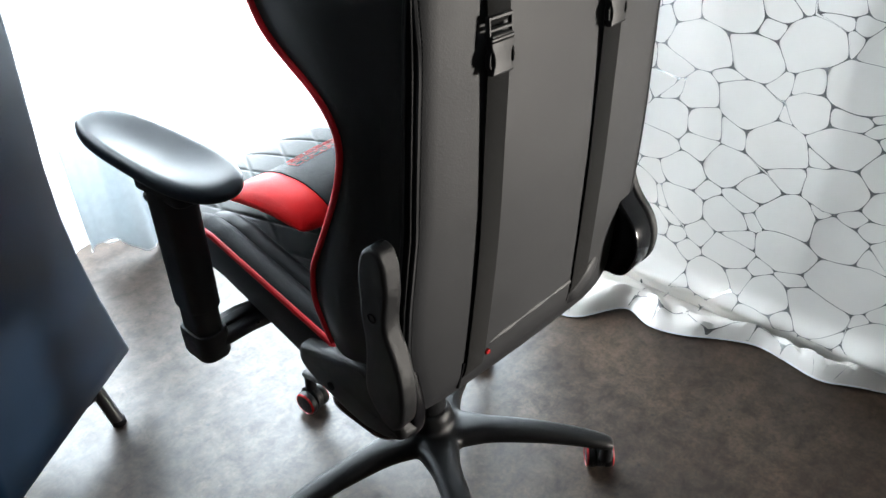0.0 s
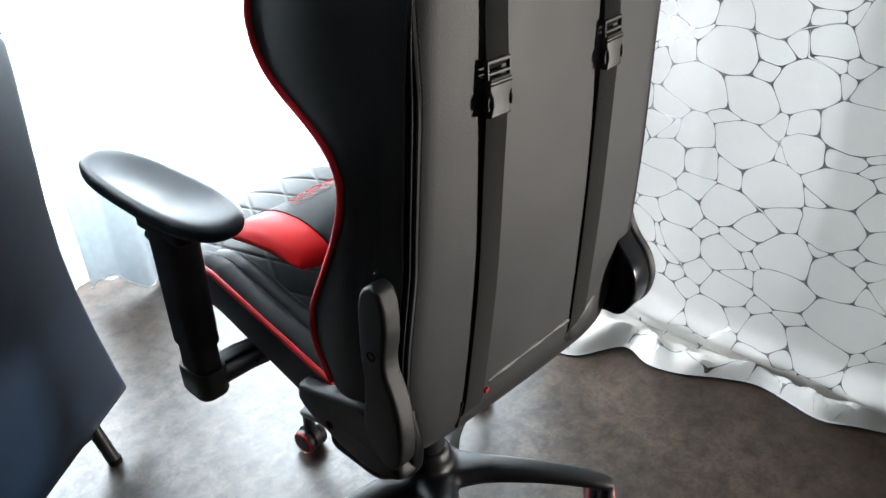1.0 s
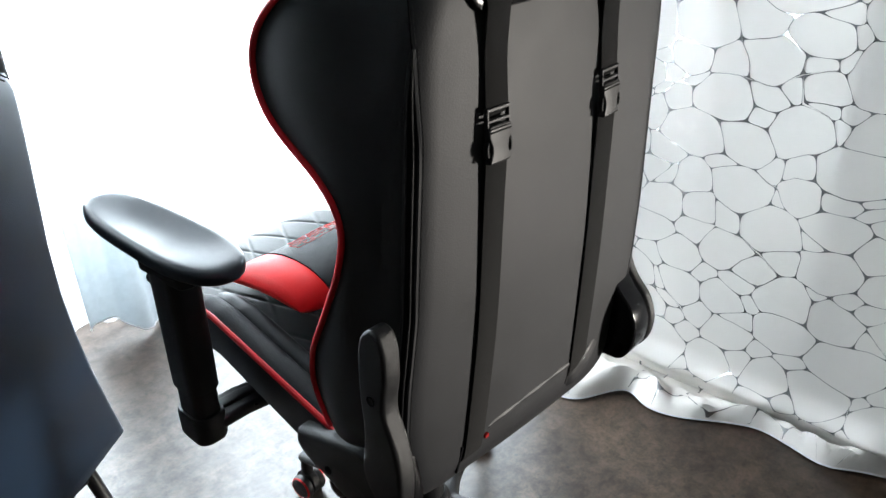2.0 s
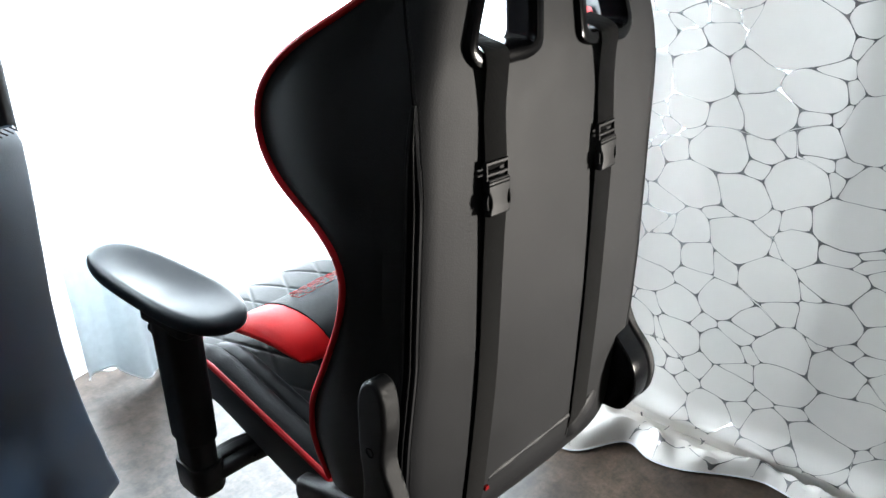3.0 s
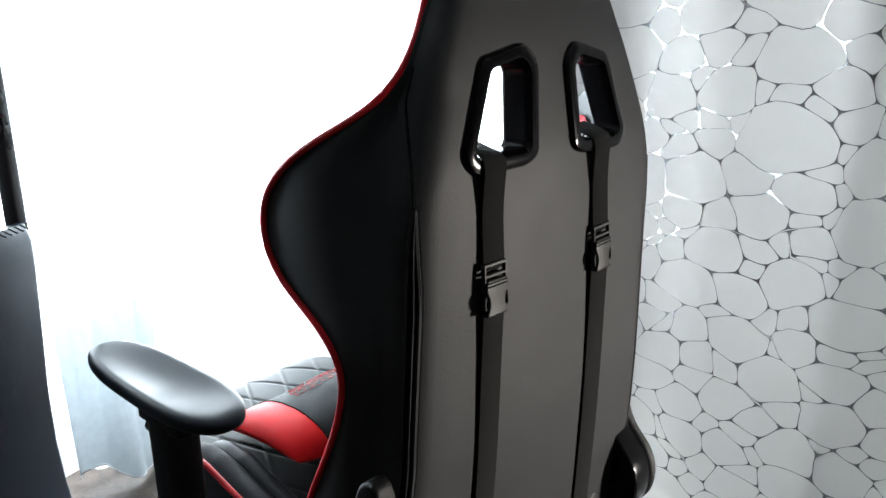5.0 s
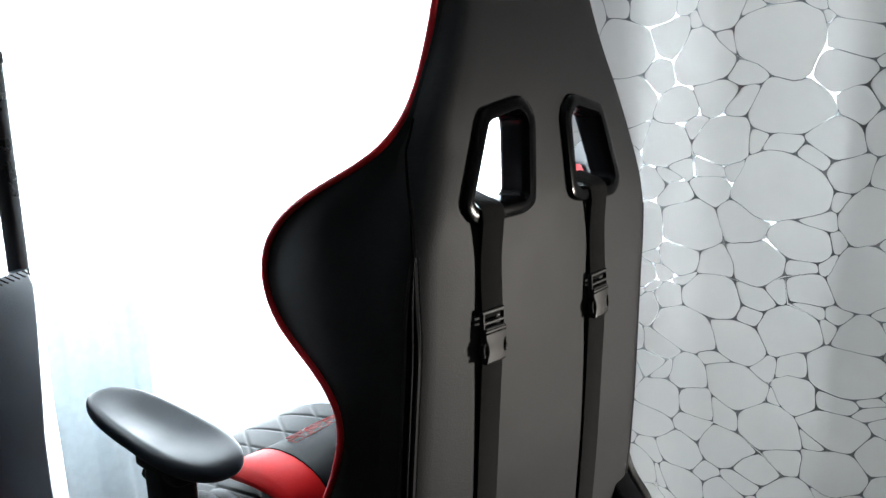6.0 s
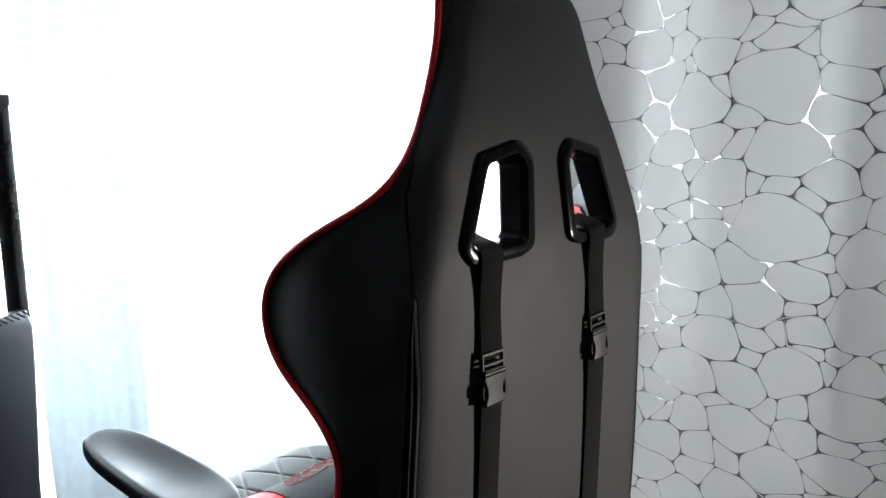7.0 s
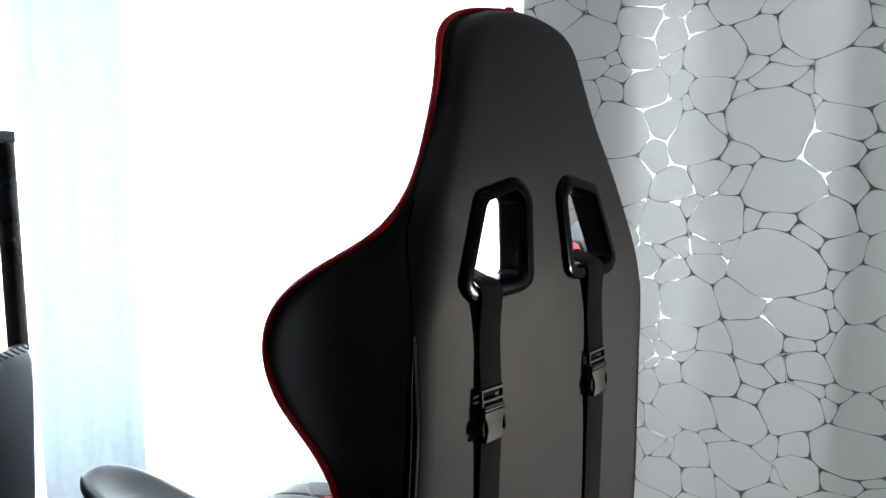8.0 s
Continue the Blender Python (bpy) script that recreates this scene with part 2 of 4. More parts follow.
def prism(poly, low, high, axis="x", bevel=0.006, r=0.012, n=5):
    """A rounded polygon in the plane across the axis, with rounded rims."""
    pts = round_corners([(*p, 0) for p in poly], r, n)
    mid = sum(pts, Vector()) / len(pts)

    def put(p, h):
        return {"x": (h, p.x, p.y), "y": (p.x, h, p.y), "z": (p.x, p.y, h)}[axis]

    loops, steps = [], [(1 - math.cos(radians(a)), 1 - math.sin(radians(a))) for a in (0, 15, 32, 50, 70, 90)]

    def inset(d):
        q = []
        for i, p in enumerate(pts):
            way = (pts[(i + 1) % len(pts)] - pts[i - 1]).normalized()
            side = Vector((-way.y, way.x, 0))
            q.append(p + side * (d if side.dot(mid - p) > 0 else -d))
        return q

    sign = 1 if high > low else -1
    for up, into in steps:
        loops.append([put(p, low + sign * up * bevel) for p in inset(into * bevel)])
    for up, into in reversed(steps):
        loops.append([put(p, high - sign * up * bevel) for p in inset(into * bevel)])
    return loft(loops)


def tube(points, r, n=10, bm=None):
    return sweep(points, disc(r, n), up=(0.123, 0.31, 0.94), bm=bm)


def lathe(profile, n=28, bm=None):
    """Turned round z: (radius, height) rows."""
    return loft([[(r * math.cos(2 * math.pi * k / n), r * math.sin(2 * math.pi * k / n), z) for k in range(n)] for r, z in profile], bm=bm)


def placed(bm, m):
    bmesh.ops.transform(bm, matrix=m, verts=bm.verts)
    return bm


def curve_of(rows, span=13):
    """A smooth function through (at, value) rows."""
    at, value = np.array(sorted(rows)).T
    fine = np.linspace(at[0], at[-1], 400)
    raw = np.interp(fine, at, value)
    pad = np.r_[2 * raw[0] - raw[span:0:-1], raw, 2 * raw[-1] - raw[-2:-span - 2:-1]]
    kernel = np.hanning(2 * span + 1)
    soft = np.convolve(pad, kernel / kernel.sum(), mode="valid")
    return lambda x: float(np.interp(x, fine, soft))


# ---------------------------------------------------------------- the room
def setting(name, bm, mat, label, category, smooth=False):
    return tagged(part(name, bm, mat, None, "", smooth), label, category, "", "structure")


HEIGHT = 2.5
NORTH, SOUTH, WEST, EAST, BAY = 1.5, -4.6, -4.2, 0.97, 2.4
setting("floor", box(WEST - 0.2, SOUTH - 0.2, -0.12, BAY + 0.2, NORTH + 0.2, 0.0), FLOOR, "brown-grey concrete-look vinyl floor with a soft sheen", "floor")
setting("ceiling", box(WEST - 0.2, SOUTH - 0.2, HEIGHT, BAY + 0.2, NORTH + 0.2, HEIGHT + 0.12), CEILING, "plain pale grey painted ceiling", "ceiling")
setting("wall_west", box(WEST - 0.15, SOUTH, 0, WEST, NORTH, HEIGHT), WALL, "plain warm grey painted wall", "wall")
setting("wall_south", box(WEST - 0.15, SOUTH - 0.15, 0, BAY + 0.2, SOUTH, HEIGHT), WALL, "plain warm grey painted wall", "wall")


def wall_with_openings(name, along, low, high, face, depth, openings):
    """A wall along x or y, cut right through by openings (from, to, sill, head)."""
    bm = bmesh.new()

    def block(a, b, z0, z1):
        if b - a > 1e-4 and z1 - z0 > 1e-4:
            if along == "x":
                box(a, face, z0, b, face + depth, z1, bm=bm)
            else:
                box(face, a, z0, face + depth, b, z1, bm=bm)

    at = low
    for a, b, sill, top in openings:
        block(at, a, 0, HEIGHT)
        block(a, b, 0, sill)
        block(a, b, top, HEIGHT)
        at = b
    block(at, high, 0, HEIGHT)
    return setting(name, bm, WALL, "warm grey painted wall with window openings, real or assumed", "wall")


wall_with_openings("wall_north", "x", WEST - 0.15, BAY + 0.15, NORTH, 0.15, [(-0.9, 2.3, 0.05, 2.38)])
wall_with_openings("wall_east", "y", -1.05, 0.5, EAST, 0.15, [])
# Unseen wall, added with an assumed opening to house the rear side light.
wall_with_openings("wall_far_east_unseen", "y", SOUTH, -0.9, BAY + 0.15, 0.15, [(-3.9, -3.1, 0.06, 0.75)])
# Unseen wall, added to close the widened room; keeps that light off the curtain.
setting("wall_rear_return_unseen", box(EAST + 0.15, -1.05, 0, BAY + 0.15, -0.9, HEIGHT), WALL, "short warm grey return wall", "wall")
setting("wall_bay_return", box(EAST + 0.15, 0.35, 0, BAY, 0.5, HEIGHT), WALL, "short warm grey return wall beside the window bay", "wall")
setting("wall_bay_east", box(BAY, 0.35, 0, BAY + 0.15, NORTH, HEIGHT), WALL, "plain warm grey painted wall of the window bay", "wall")


def window(name, x0, x1, z0, z1, y):
    ob = tagged(new(name), "white plastic window frame flooded with daylight", "window", "", "structure")
    w = 0.05
    for nm, b in (("frame_side", (x0, z0, x0 + w, z1)), ("frame_side", (x1 - w, z0, x1, z1)), ("frame_rail", (x0 + w, z0, x1 - w, z0 + w)), ("frame_rail", (x0 + w, z1 - w, x1 - w, z1))):
        part(nm, box(b[0], y, b[1], b[2], y + 0.06, b[3], 0.006), WHITE_FRAME, ob)
    return ob


window("window_1", -0.9, 2.3, 0.05, 2.38, NORTH + 0.06)
backdrop = part("backdrop", box(-6, 4.0, -1.5, 8, 4.1, 6), SKY, None, "", False)
tagged(backdrop, "bright white overcast sky outside the window", "sky", "", "structure")


# ---------------------------------------------------------------- curtains
def sheer_curtain(name, x0, x1, y, top, folds, depth, seed, label, lift=0.0):
    rnd = random.Random(seed)
    phase = [rnd.uniform(0, 6.28) for _ in range(4)]
    bm = bmesh.new()
    cols, rows = int((x1 - x0) / 0.007), 40
    grid = []
    for i in range(cols + 1):
        u = i / cols
        a = u * folds * 2 * math.pi
        line = []
        for j in range(rows + 1):
            v = j / rows
            swing = depth * (1.25 - 0.5 * v) * (math.sin(a + phase[0] + 0.5 * math.sin(0.37 * a + phase[1])) + 0.35 * math.sin(2.3 * a + phase[2]))
            flare = 0.05 * max(0, 0.16 - v) / 0.16 * (0.6 + 0.6 * math.sin(0.45 * a + phase[3]))
            hem = 0.012 + 0.035 * max(0.0, math.sin(0.16 * a + phase[1])) ** 3
            hem += lift * (math.exp(-((u - 0.25) / 0.17) ** 2) if u > 0.25 else 1.0)
            x = x0 + u * (x1 - x0) + 0.003 * math.sin(2 * a + phase[3]) * (1 - v)
            line.append(bm.verts.new((x, y + swing - flare, hem + v * (top - hem))))
        grid.append(line)
    for a, b in zip(grid, grid[1:]):
        for j in range(rows):
            bm.faces.new((a[j], b[j], b[j + 1], a[j + 1]))
    hem_path = [line[0].co.copy() for line in grid]
    ob = tagged(part(name, bm, SHEER), label, "curtain", "window curtains")
    part("hem", tube(hem_path, 0.0025, 6), WHITE_FRAME, ob, "narrow white stitched hem")
    return ob


sheer_curtain("sheer_curtain", -1.75, 0.24, 1.33, 2.42, 13, 0.011, 3, "sheer white voile curtain hanging to the floor before a bright window")
sheer_curtain("sheer_curtain", 0.2, 2.32, 1.34, 2.42, 13, 0.012, 8, "sheer white voile curtain glowing with daylight before a wide window")
bunch = sheer_curtain("voile_drape", -0.075, 0.2, 1.26, 2.42, 3.1, 0.005, 21, "gathered white voile drape, pale blue in the shade of its folds", 0.055)
bunch.data.materials[0] = DENSE
rail = thing("curtain_rail", "white metal curtain rail under the ceiling", "curtain rail")
part("rail", box(-1.8, 1.32, 2.42, 2.36, 1.36, 2.45, 0.005), WHITE_FRAME, rail)

CURTAIN_X, CURTAIN_FROM, CURTAIN_TO = 0.845, 0.345, -0.92


hem_line_x = curve_of([(-1.3, 0.86), (-0.8, 0.855), (-0.6, 0.83), (-0.53, 0.795), (-0.47, 0.768), (-0.4, 0.788), (-0.315, 0.806), (-0.24, 0.77), (-0.155, 0.716), (-0.087, 0.70), (-0.05, 0.71), (0.0, 0.744), (0.036, 0.664), (0.08, 0.60), (0.13, 0.60), (0.22, 0.66), (0.35, 0.74), (0.5, 0.76)])


fold = curve_of([(0.4, -0.14), (0.345, -0.118), (0.30, -0.09), (0.24, -0.046), (0.185, -0.012), (0.14, 0.006), (0.1, 0.009), (0.03, 0.002), (-0.04, -0.0055), (-0.075, -0.0082), (-0.1, -0.008),
                 (-0.13, -0.0072), (-0.19, -0.0065), (-0.24, -0.007), (-0.29, -0.0095), (-0.34, -0.0142), (-0.36, -0.015), (-0.38, -0.0132), (-0.41, -0.0116), (-0.47, -0.012), (-0.53, -0.0152), (-0.57, -0.012),
                 (-0.65, -0.004), (-0.75, -0.012), (-0.85, -0.004), (-1.0, -0.008)], 7)


def cloth_point(y, up):
    """Where the patterned cloth hangs: y along it, up its height; below 0 it lies on the floor."""
    wob = 0.012 * math.sin(21 * y + 1.1) + 0.014 * math.sin(9 * y + 0.4) + 0.006 * math.sin(55 * y)
    if up <= 0:
        k = -up / 0.085
        x = (CURTAIN_X + 0.4 * fold(y) - 0.004) * (1 - k) + hem_line_x(y) * k
        crease = 0.022 * k * (1 - k) * math.sin(62 * y + 9 * k + 4 * noise.noise((y * 5.0, 2.0, 0.0)))
        z = 0.016 + (0.036 + 0.45 * wob) * math.sin(math.pi * k ** 1.7) + 0.016 * k * max(0.0, noise.noise((y * 9.0, 1.7, 0.3))) - 0.012 * k + 0.03 * k * (1 - k) * noise.noise((y * 16.0, k * 3.0, 4.0)) + crease + 0.07 * k * (1 - k) * abs(noise.noise((y * 19.0 + 3 * k, k * 4.0, 8.0)))
    else:
        soft = min(1.0, 0.35 + up / 0.7)
        x = CURTAIN_X + soft * fold(y) * (1 + 0.12 * math.sin(2.1 * up + 5 * y)) - (0.030 + 0.3 * wob) * math.exp(-((up - 0.05) / 0.03) ** 2) - 0.008 * math.exp(-up / 0.2) + 0.003 * math.sin(3 * up + 11 * y)
        z = 0.022 + up + 0.5 * max(0, wob) * math.exp(-up / 0.05)
    return Vector((x, y, z))


def pebbles(width, low, high, seed):
    """Seeds of rounded cells of many sizes, wider than high: (place, radius)."""
    rnd = random.Random(seed)
    out = []
    for r, tries in ((0.062, 40), (0.052, 200), (0.042, 700), (0.034, 1500), (0.026, 3000), (0.018, 5000)):
        for _ in range(tries):
            p = (rnd.uniform(0, width), rnd.uniform(low, high))
            q = r * rnd.uniform(0.9, 1.1)
            if all(math.hypot((p[0] - o[0]) / 1.3, p[1] - o[1]) > 0.8 * (q + s) for o, s in out):
                out.append((p, q))
    return out


def cell_polygon(i, seeds):
    """The cell of one seed in the weighted mosaic of all."""
    (cx, cy), r = seeds[i]
    poly = [(cx - 0.3, cy - 0.3), (cx + 0.3, cy - 0.3), (cx + 0.3, cy + 0.3), (cx - 0.3, cy + 0.3)]
    for j, ((ox, oy), s) in enumerate(seeds):
        dx, dy = (ox - cx) / 1.3 ** 2, oy - cy
        far = (ox - cx) * dx + dy * dy
        if j == i or far > 0.13:
            continue
        limit = (far + r * r - s * s) / 2
        side = [(x - cx) * dx + (y - cy) * dy - limit for x, y in poly]
        kept = []
        for k, p in enumerate(poly):
            a, b, q = side[k - 1], side[k], poly[k - 1]
            if (a < 0) != (b < 0):
                f = a / (a - b)
                kept.append((q[0] + (p[0] - q[0]) * f, q[1] + (p[1] - q[1]) * f))
            if b < 0:
                kept.append(p)
        poly = kept
        if len(poly) < 3:
            return []
    return [p for k, p in enumerate(poly) if math.hypot(p[0] - poly[k - 1][0], p[1] - poly[k - 1][1]) > 0.004]


def silver_net(place, width, high, seed):
    """Foil lines between rounded cells, thickened where three meet: one strip round each cell."""
    rnd = random.Random(seed)
    seeds = pebbles(width, -0.08, high, seed)
    bm = bmesh.new()

    def put(p):
        x = p[0] + 0.028 * noise.noise((p[0] * 8, p[1] * 8, 1.0)) + 0.005 * noise.noise((p[0] * 25, p[1] * 25, 3.0))
        y = p[1] + 0.022 * noise.noise((p[0] * 8, p[1] * 8, 7.0)) + 0.005 * noise.noise((p[0] * 25, p[1] * 25, 9.0))
        return bm.verts.new(place(min(width - 0.002, max(0.002, x)), max(-0.082, y)))

    for i in range(len(seeds)):
        poly = [Vector((*p, 0)) for p in cell_polygon(i, seeds)]
        n = len(poly)
        if n < 3:
            continue
        mid = sum(poly, Vector()) / n
        thick = [rnd.uniform(0.0003, 0.001) for _ in range(n)]
        outer, inner = [], []
        for k, p in enumerate(poly):
            a, b = poly[k - 1], poly[(k + 1) % n]
            ra, rb = [min(0.019, 0.4 * (e - p).length) for e in (a, b)]
            s, e = p + (a - p).normalized() * ra, p + (b - p).normalized() * rb
            for q in range(7):
                t = q / 6
                outer.append(s.lerp(p, 2 * t) if t <= 0.5 else p.lerp(e, 2 * t - 1))
                c = s * (1 - t) ** 2 + p * (2 * t * (1 - t)) + e * t * t
                soft = outer[-1].lerp(c, 0.7)
                w = thick[k - 1] * (1 - t) + thick[k] * t
                inner.append(soft + (mid - soft).normalized() * w)
            step = b + (p - b).normalized() * min(0.019, 0.4 * (p - b).length) - e
            parts = int(step.length / 0.014)
            for q in range(1, parts):
                c = e + step * (q / parts)
                outer.append(c)
                inner.append(c + (mid - c).normalized() * thick[k])
        ov, iv = [put(p) for p in outer], [put(p) for p in inner]
        for k in range(len(ov)):
            m = (k + 1) % len(ov)
            bm.faces.new((ov[k], ov[m], iv[m], iv[k]))
    return bm


def patterned_curtain():
    bm = bmesh.new()
    layer = bm.loops.layers.uv.new("cloth")
    cols = 300
    ups = [-0.085 + 0.0085 * k for k in range(11)] + [0.006 * k for k in range(1, 24)] + [0.15 + 2.242 * k / 60 for k in range(61)]
    ys = [CURTAIN_FROM + (CURTAIN_TO - CURTAIN_FROM) * i / cols for i in range(cols + 1)]
    spine = [cloth_point(y, 1.0) for y in ys]
    run = [0.0]
    for a, b in zip(spine, spine[1:]):
        run.append(run[-1] + (b - a).length)
    grid = [[(bm.verts.new(cloth_point(y, up)), (s, up)) for up in ups] for y, s in zip(ys, run)]
    for a, b in zip(grid, grid[1:]):
        for j in range(len(ups) - 1):
            corners = (a[j], b[j], b[j + 1], a[j + 1])
            face = bm.faces.new([c[0] for c in corners])
            for loop, c in zip(face.loops, corners):
                loop[layer].uv = c[1]
    hem_path = [line[0][0].co + Vector((0, 0, 0.001)) for line in grid]
    ob = tagged(part("patterned_curtain", bm, SATIN), "white satin curtain with silver net pattern, hem on the floor", "curtain", "window curtains")
    part("hem", tube(hem_path, 0.0018, 6), HEM_CLOTH, ob, "rolled white stitched hem")

    def on_cloth(s, up):
        y = float(np.interp(s, run, ys))
        p = cloth_point(y, up)
        out = (cloth_point(y + 0.002, up) - p).cross(cloth_point(y, up + 0.002) - p).normalized()
        return p + out * (0.0009 if out.x < 0 or out.z > 0.3 else -0.0009)

    net = part("silver_net", silver_net(on_cloth, run[-1], 2.35, 11), FOIL, ob, "printed net of silver foil lines")
    tagged(net, "printed net of silver foil lines", kind="stuff")
    return ob


patterned_curtain()
side_rail = thing("curtain_rail", "white metal curtain rail under the ceiling", "curtain rail")
part("rail", box(0.83, -0.95, 2.42, 0.87, 0.48, 2.45, 0.005), WHITE_FRAME, side_rail)


# ---------------------------------------------------------------- the gaming chair
chair = thing("gaming_chair", "black leather gaming chair with red piping, its back to the room", "gaming chair")

rear_y = curve_of([(0.40, -0.165), (0.44, -0.19), (0.462, -0.206), (0.49, -0.214), (0.6, -0.222), (0.75, -0.231), (0.94, -0.237), (1.09, -0.24), (1.22, -0.228), (1.32, -0.215), (1.45, -0.198)])
rear_w = curve_of([(0.40, 0.205), (0.46, 0.228), (0.52, 0.25), (0.58, 0.262), (0.66, 0.264), (0.8, 0.258), (0.95, 0.25), (1.01, 0.25), (1.063, 0.246), (1.115, 0.229), (1.173, 0.203),
                   (1.222, 0.178), (1.276, 0.149), (1.32, 0.13), (1.364, 0.115), (1.40, 0.108), (1.44, 0.1)])
rim_x = curve_of([(0.40, 0.225), (0.5, 0.25), (0.61, 0.262), (0.74, 0.267), (0.9, 0.27), (1.09, 0.271), (1.11, 0.265), (1.13, 0.25), (1.146, 0.238), (1.165, 0.22), (1.19, 0.2),
                  (1.215, 0.181), (1.246, 0.164), (1.29, 0.148), (1.33, 0.137), (1.36, 0.129), (1.40, 0.123), (1.44, 0.118)])
rim_y = curve_of([(0.40, -0.12), (0.48, -0.105), (0.56, -0.076), (0.62, -0.062), (0.67, -0.07), (0.74, -0.108), (0.795, -0.136), (0.834, -0.15), (0.86, -0.155), (0.885, -0.15),
                  (0.912, -0.128), (0.93, -0.102), (0.943, -0.078), (0.962, -0.052), (0.99, -0.034), (1.017, -0.028), (1.045, -0.033), (1.07, -0.05), (1.09, -0.073), (1.11, -0.099),
                  (1.13, -0.13), (1.146, -0.162), (1.165, -0.18), (1.19, -0.189), (1.215, -0.188), (1.25, -0.185), (1.29, -0.184), (1.33, -0.183), (1.36, -0.178), (1.44, -0.165)])
TOP = 1.416


def crown(z):
    """How the head end narrows towards its top."""
    k = max(0.0, (z - 1.35) / (TOP - 1.35))
    return (1 - k ** 3.2) ** 0.42 if k < 1 else 0.0


def sag(x, z):
    """The lower edge hangs a little lower on one side."""
    return z - 0.07 * (x + 0.1) * max(0.0, (0.56 - z) / 0.13)


def corner_of(z, sign):
    """Half width and roundness of the rear edge: soft beside the zip, crisper on the other side."""
    c = crown(z)
    depth = max(rim_y(z), rear_y(z) + 0.022) - rear_y(z)
    if sign < 0:
        w = (rear_w(z) - 0.011 * min(1.0, max(0.0, (z - 0.6) / 0.16)) * min(1.0, max(0.0, (1.2 - z) / 0.1))) * c
        return w, min(0.042, 0.72 * depth, 0.6 * w)
    w = (rear_w(z) + 0.014 * min(1.0, max(0.0, (z - 0.5) / 0.12))) * c
    return w, min(0.022, 0.6 * depth, 0.6 * w)


def shell_ring(z, n_rear=14, n_corner=6, n_side=8, n_front=14):
    c = crown(z)
    yr, yf, xr = rear_y(z), rim_y(z), rim_x(z) * c
    yf = max(yf, yr + 0.022)
    k = (1 - c) ** 1.5
    mid = (yr + yf) / 2
    yr, yf = yr + (mid - yr) * k * 0.8, yf + (mid - yf) * k * 0.6
    thick = 0.03 * c
    inner = yr + 0.034 if c > 0.98 else max(yf + 0.01 * c, yr + 0.034 * c)

    def half_ring(sign):
        w, r = corner_of(z, sign)
        r = min(r, 0.72 * (yf - yr))
        rim = max(xr, w + 0.002) if sign > 0 else xr
        half = []
        for i in range(n_rear):
            x = (w - r) * i / n_rear
            half.append((x, yr + 0.006 * (x / max(w, 1e-3)) ** 2))
        for i in range(n_corner):
            a = math.pi / 2 * i / n_corner
            half.append((w - r + r * math.sin(a), yr + 0.005 + r * (1 - math.cos(a))))
        y0 = yr + 0.005 + r
        for i in range(n_side + 1):
            t = i / n_side
            bulge = 0.010 * math.sin(math.pi * t) * min(1, (yf - yr) / 0.1)
            half.append((w + (rim - w) * t + bulge, y0 + (yf - y0) * t))
        half.append((rim - 0.35 * thick, yf + 0.010 * c))
        half.append((rim - 0.9 * thick, yf + 0.008 * c))
        for i in range(1, n_front):
            t = i / n_front
            half.append(((rim - 0.9 * thick) * (1 - t), yf + (inner - yf) * min(1, 4.0 * t) ** 0.8))
        return half

    return [(x, y, sag(x, z)) for x, y in half_ring(1)] + [(0, inner, sag(0, z))] + [(-x, y, sag(-x, z)) for x, y in half_ring(-1)[:0:-1]]


HOLE_OUT = [(0.121, 1.206), (0.047, 1.222), (0.024, 1.196), (0.034, 1.088), (0.058, 1.078), (0.15, 1.076), (0.168, 1.098), (0.128, 1.196)]
HOLE_IN = [(0.108, 1.190), (0.060, 1.200), (0.047, 1.188), (0.053, 1.106), (0.06, 1.1), (0.136, 1.098), (0.147, 1.106), (0.114, 1.186)]


def hole_loop(poly, sign, r):
    pts = round_corners([(sign * x, z, 0) for x, z in poly], r, 5)
    return [(p.x, p.y) for p in pts]


def backrest():
    zs = [0.44 + 0.012 * k for k in range(77)]
    zs = [z for z in zs if z < 1.37] + [1.37 + (TOP - 1.37) * (1 - (1 - k / 9) ** 2) for k in range(10)]
    zs[-1] = TOP - 0.0003
    ob = part("shell", loft([shell_ring(z) for z in zs]), LEATHER, chair, "smooth black leather back with deep side wings")
    cutters = []
    for sign in (-1, 1):
        loop = hole_loop(HOLE_IN, sign, 0.012)
        cut = part("cutter", loft([[(x, y, z) for x, z in loop] for y in (-0.4, 0.3)]), DARK)
        mod = ob.modifiers.new("hole", "BOOLEAN")
        mod.operation, mod.object, mod.solver = "DIFFERENCE", cut, "EXACT"
        cutters.append(cut)
    bpy.context.view_layer.update()
    mesh = bpy.data.meshes.new_from_object(ob.evaluated_get(bpy.context.evaluated_depsgraph_get()))
    ob.modifiers.clear()
    ob.data = mesh
    for p in mesh.polygons:
        p.use_smooth = True
    mesh.set_sharp_from_angle(angle=radians(42))
    for cut in cutters:
        bpy.data.objects.remove(cut)
    return ob


backrest()


def along_rim(sign, z0, z1, n, out=0.002):
    pts = []
    for k in range(n + 1):
        z = z0 + (z1 - z0) * k / n
        c = crown(z)
        yf, yr = max(rim_y(z), rear_y(z) + 0.022), rear_y(z)
        kk = (1 - c) ** 1.5
        yf = yf + ((yr + yf) / 2 - yf) * kk * 0.6
        pts.append(Vector((sign * (rim_x(z) * c + out), yf, z)))
    return pts


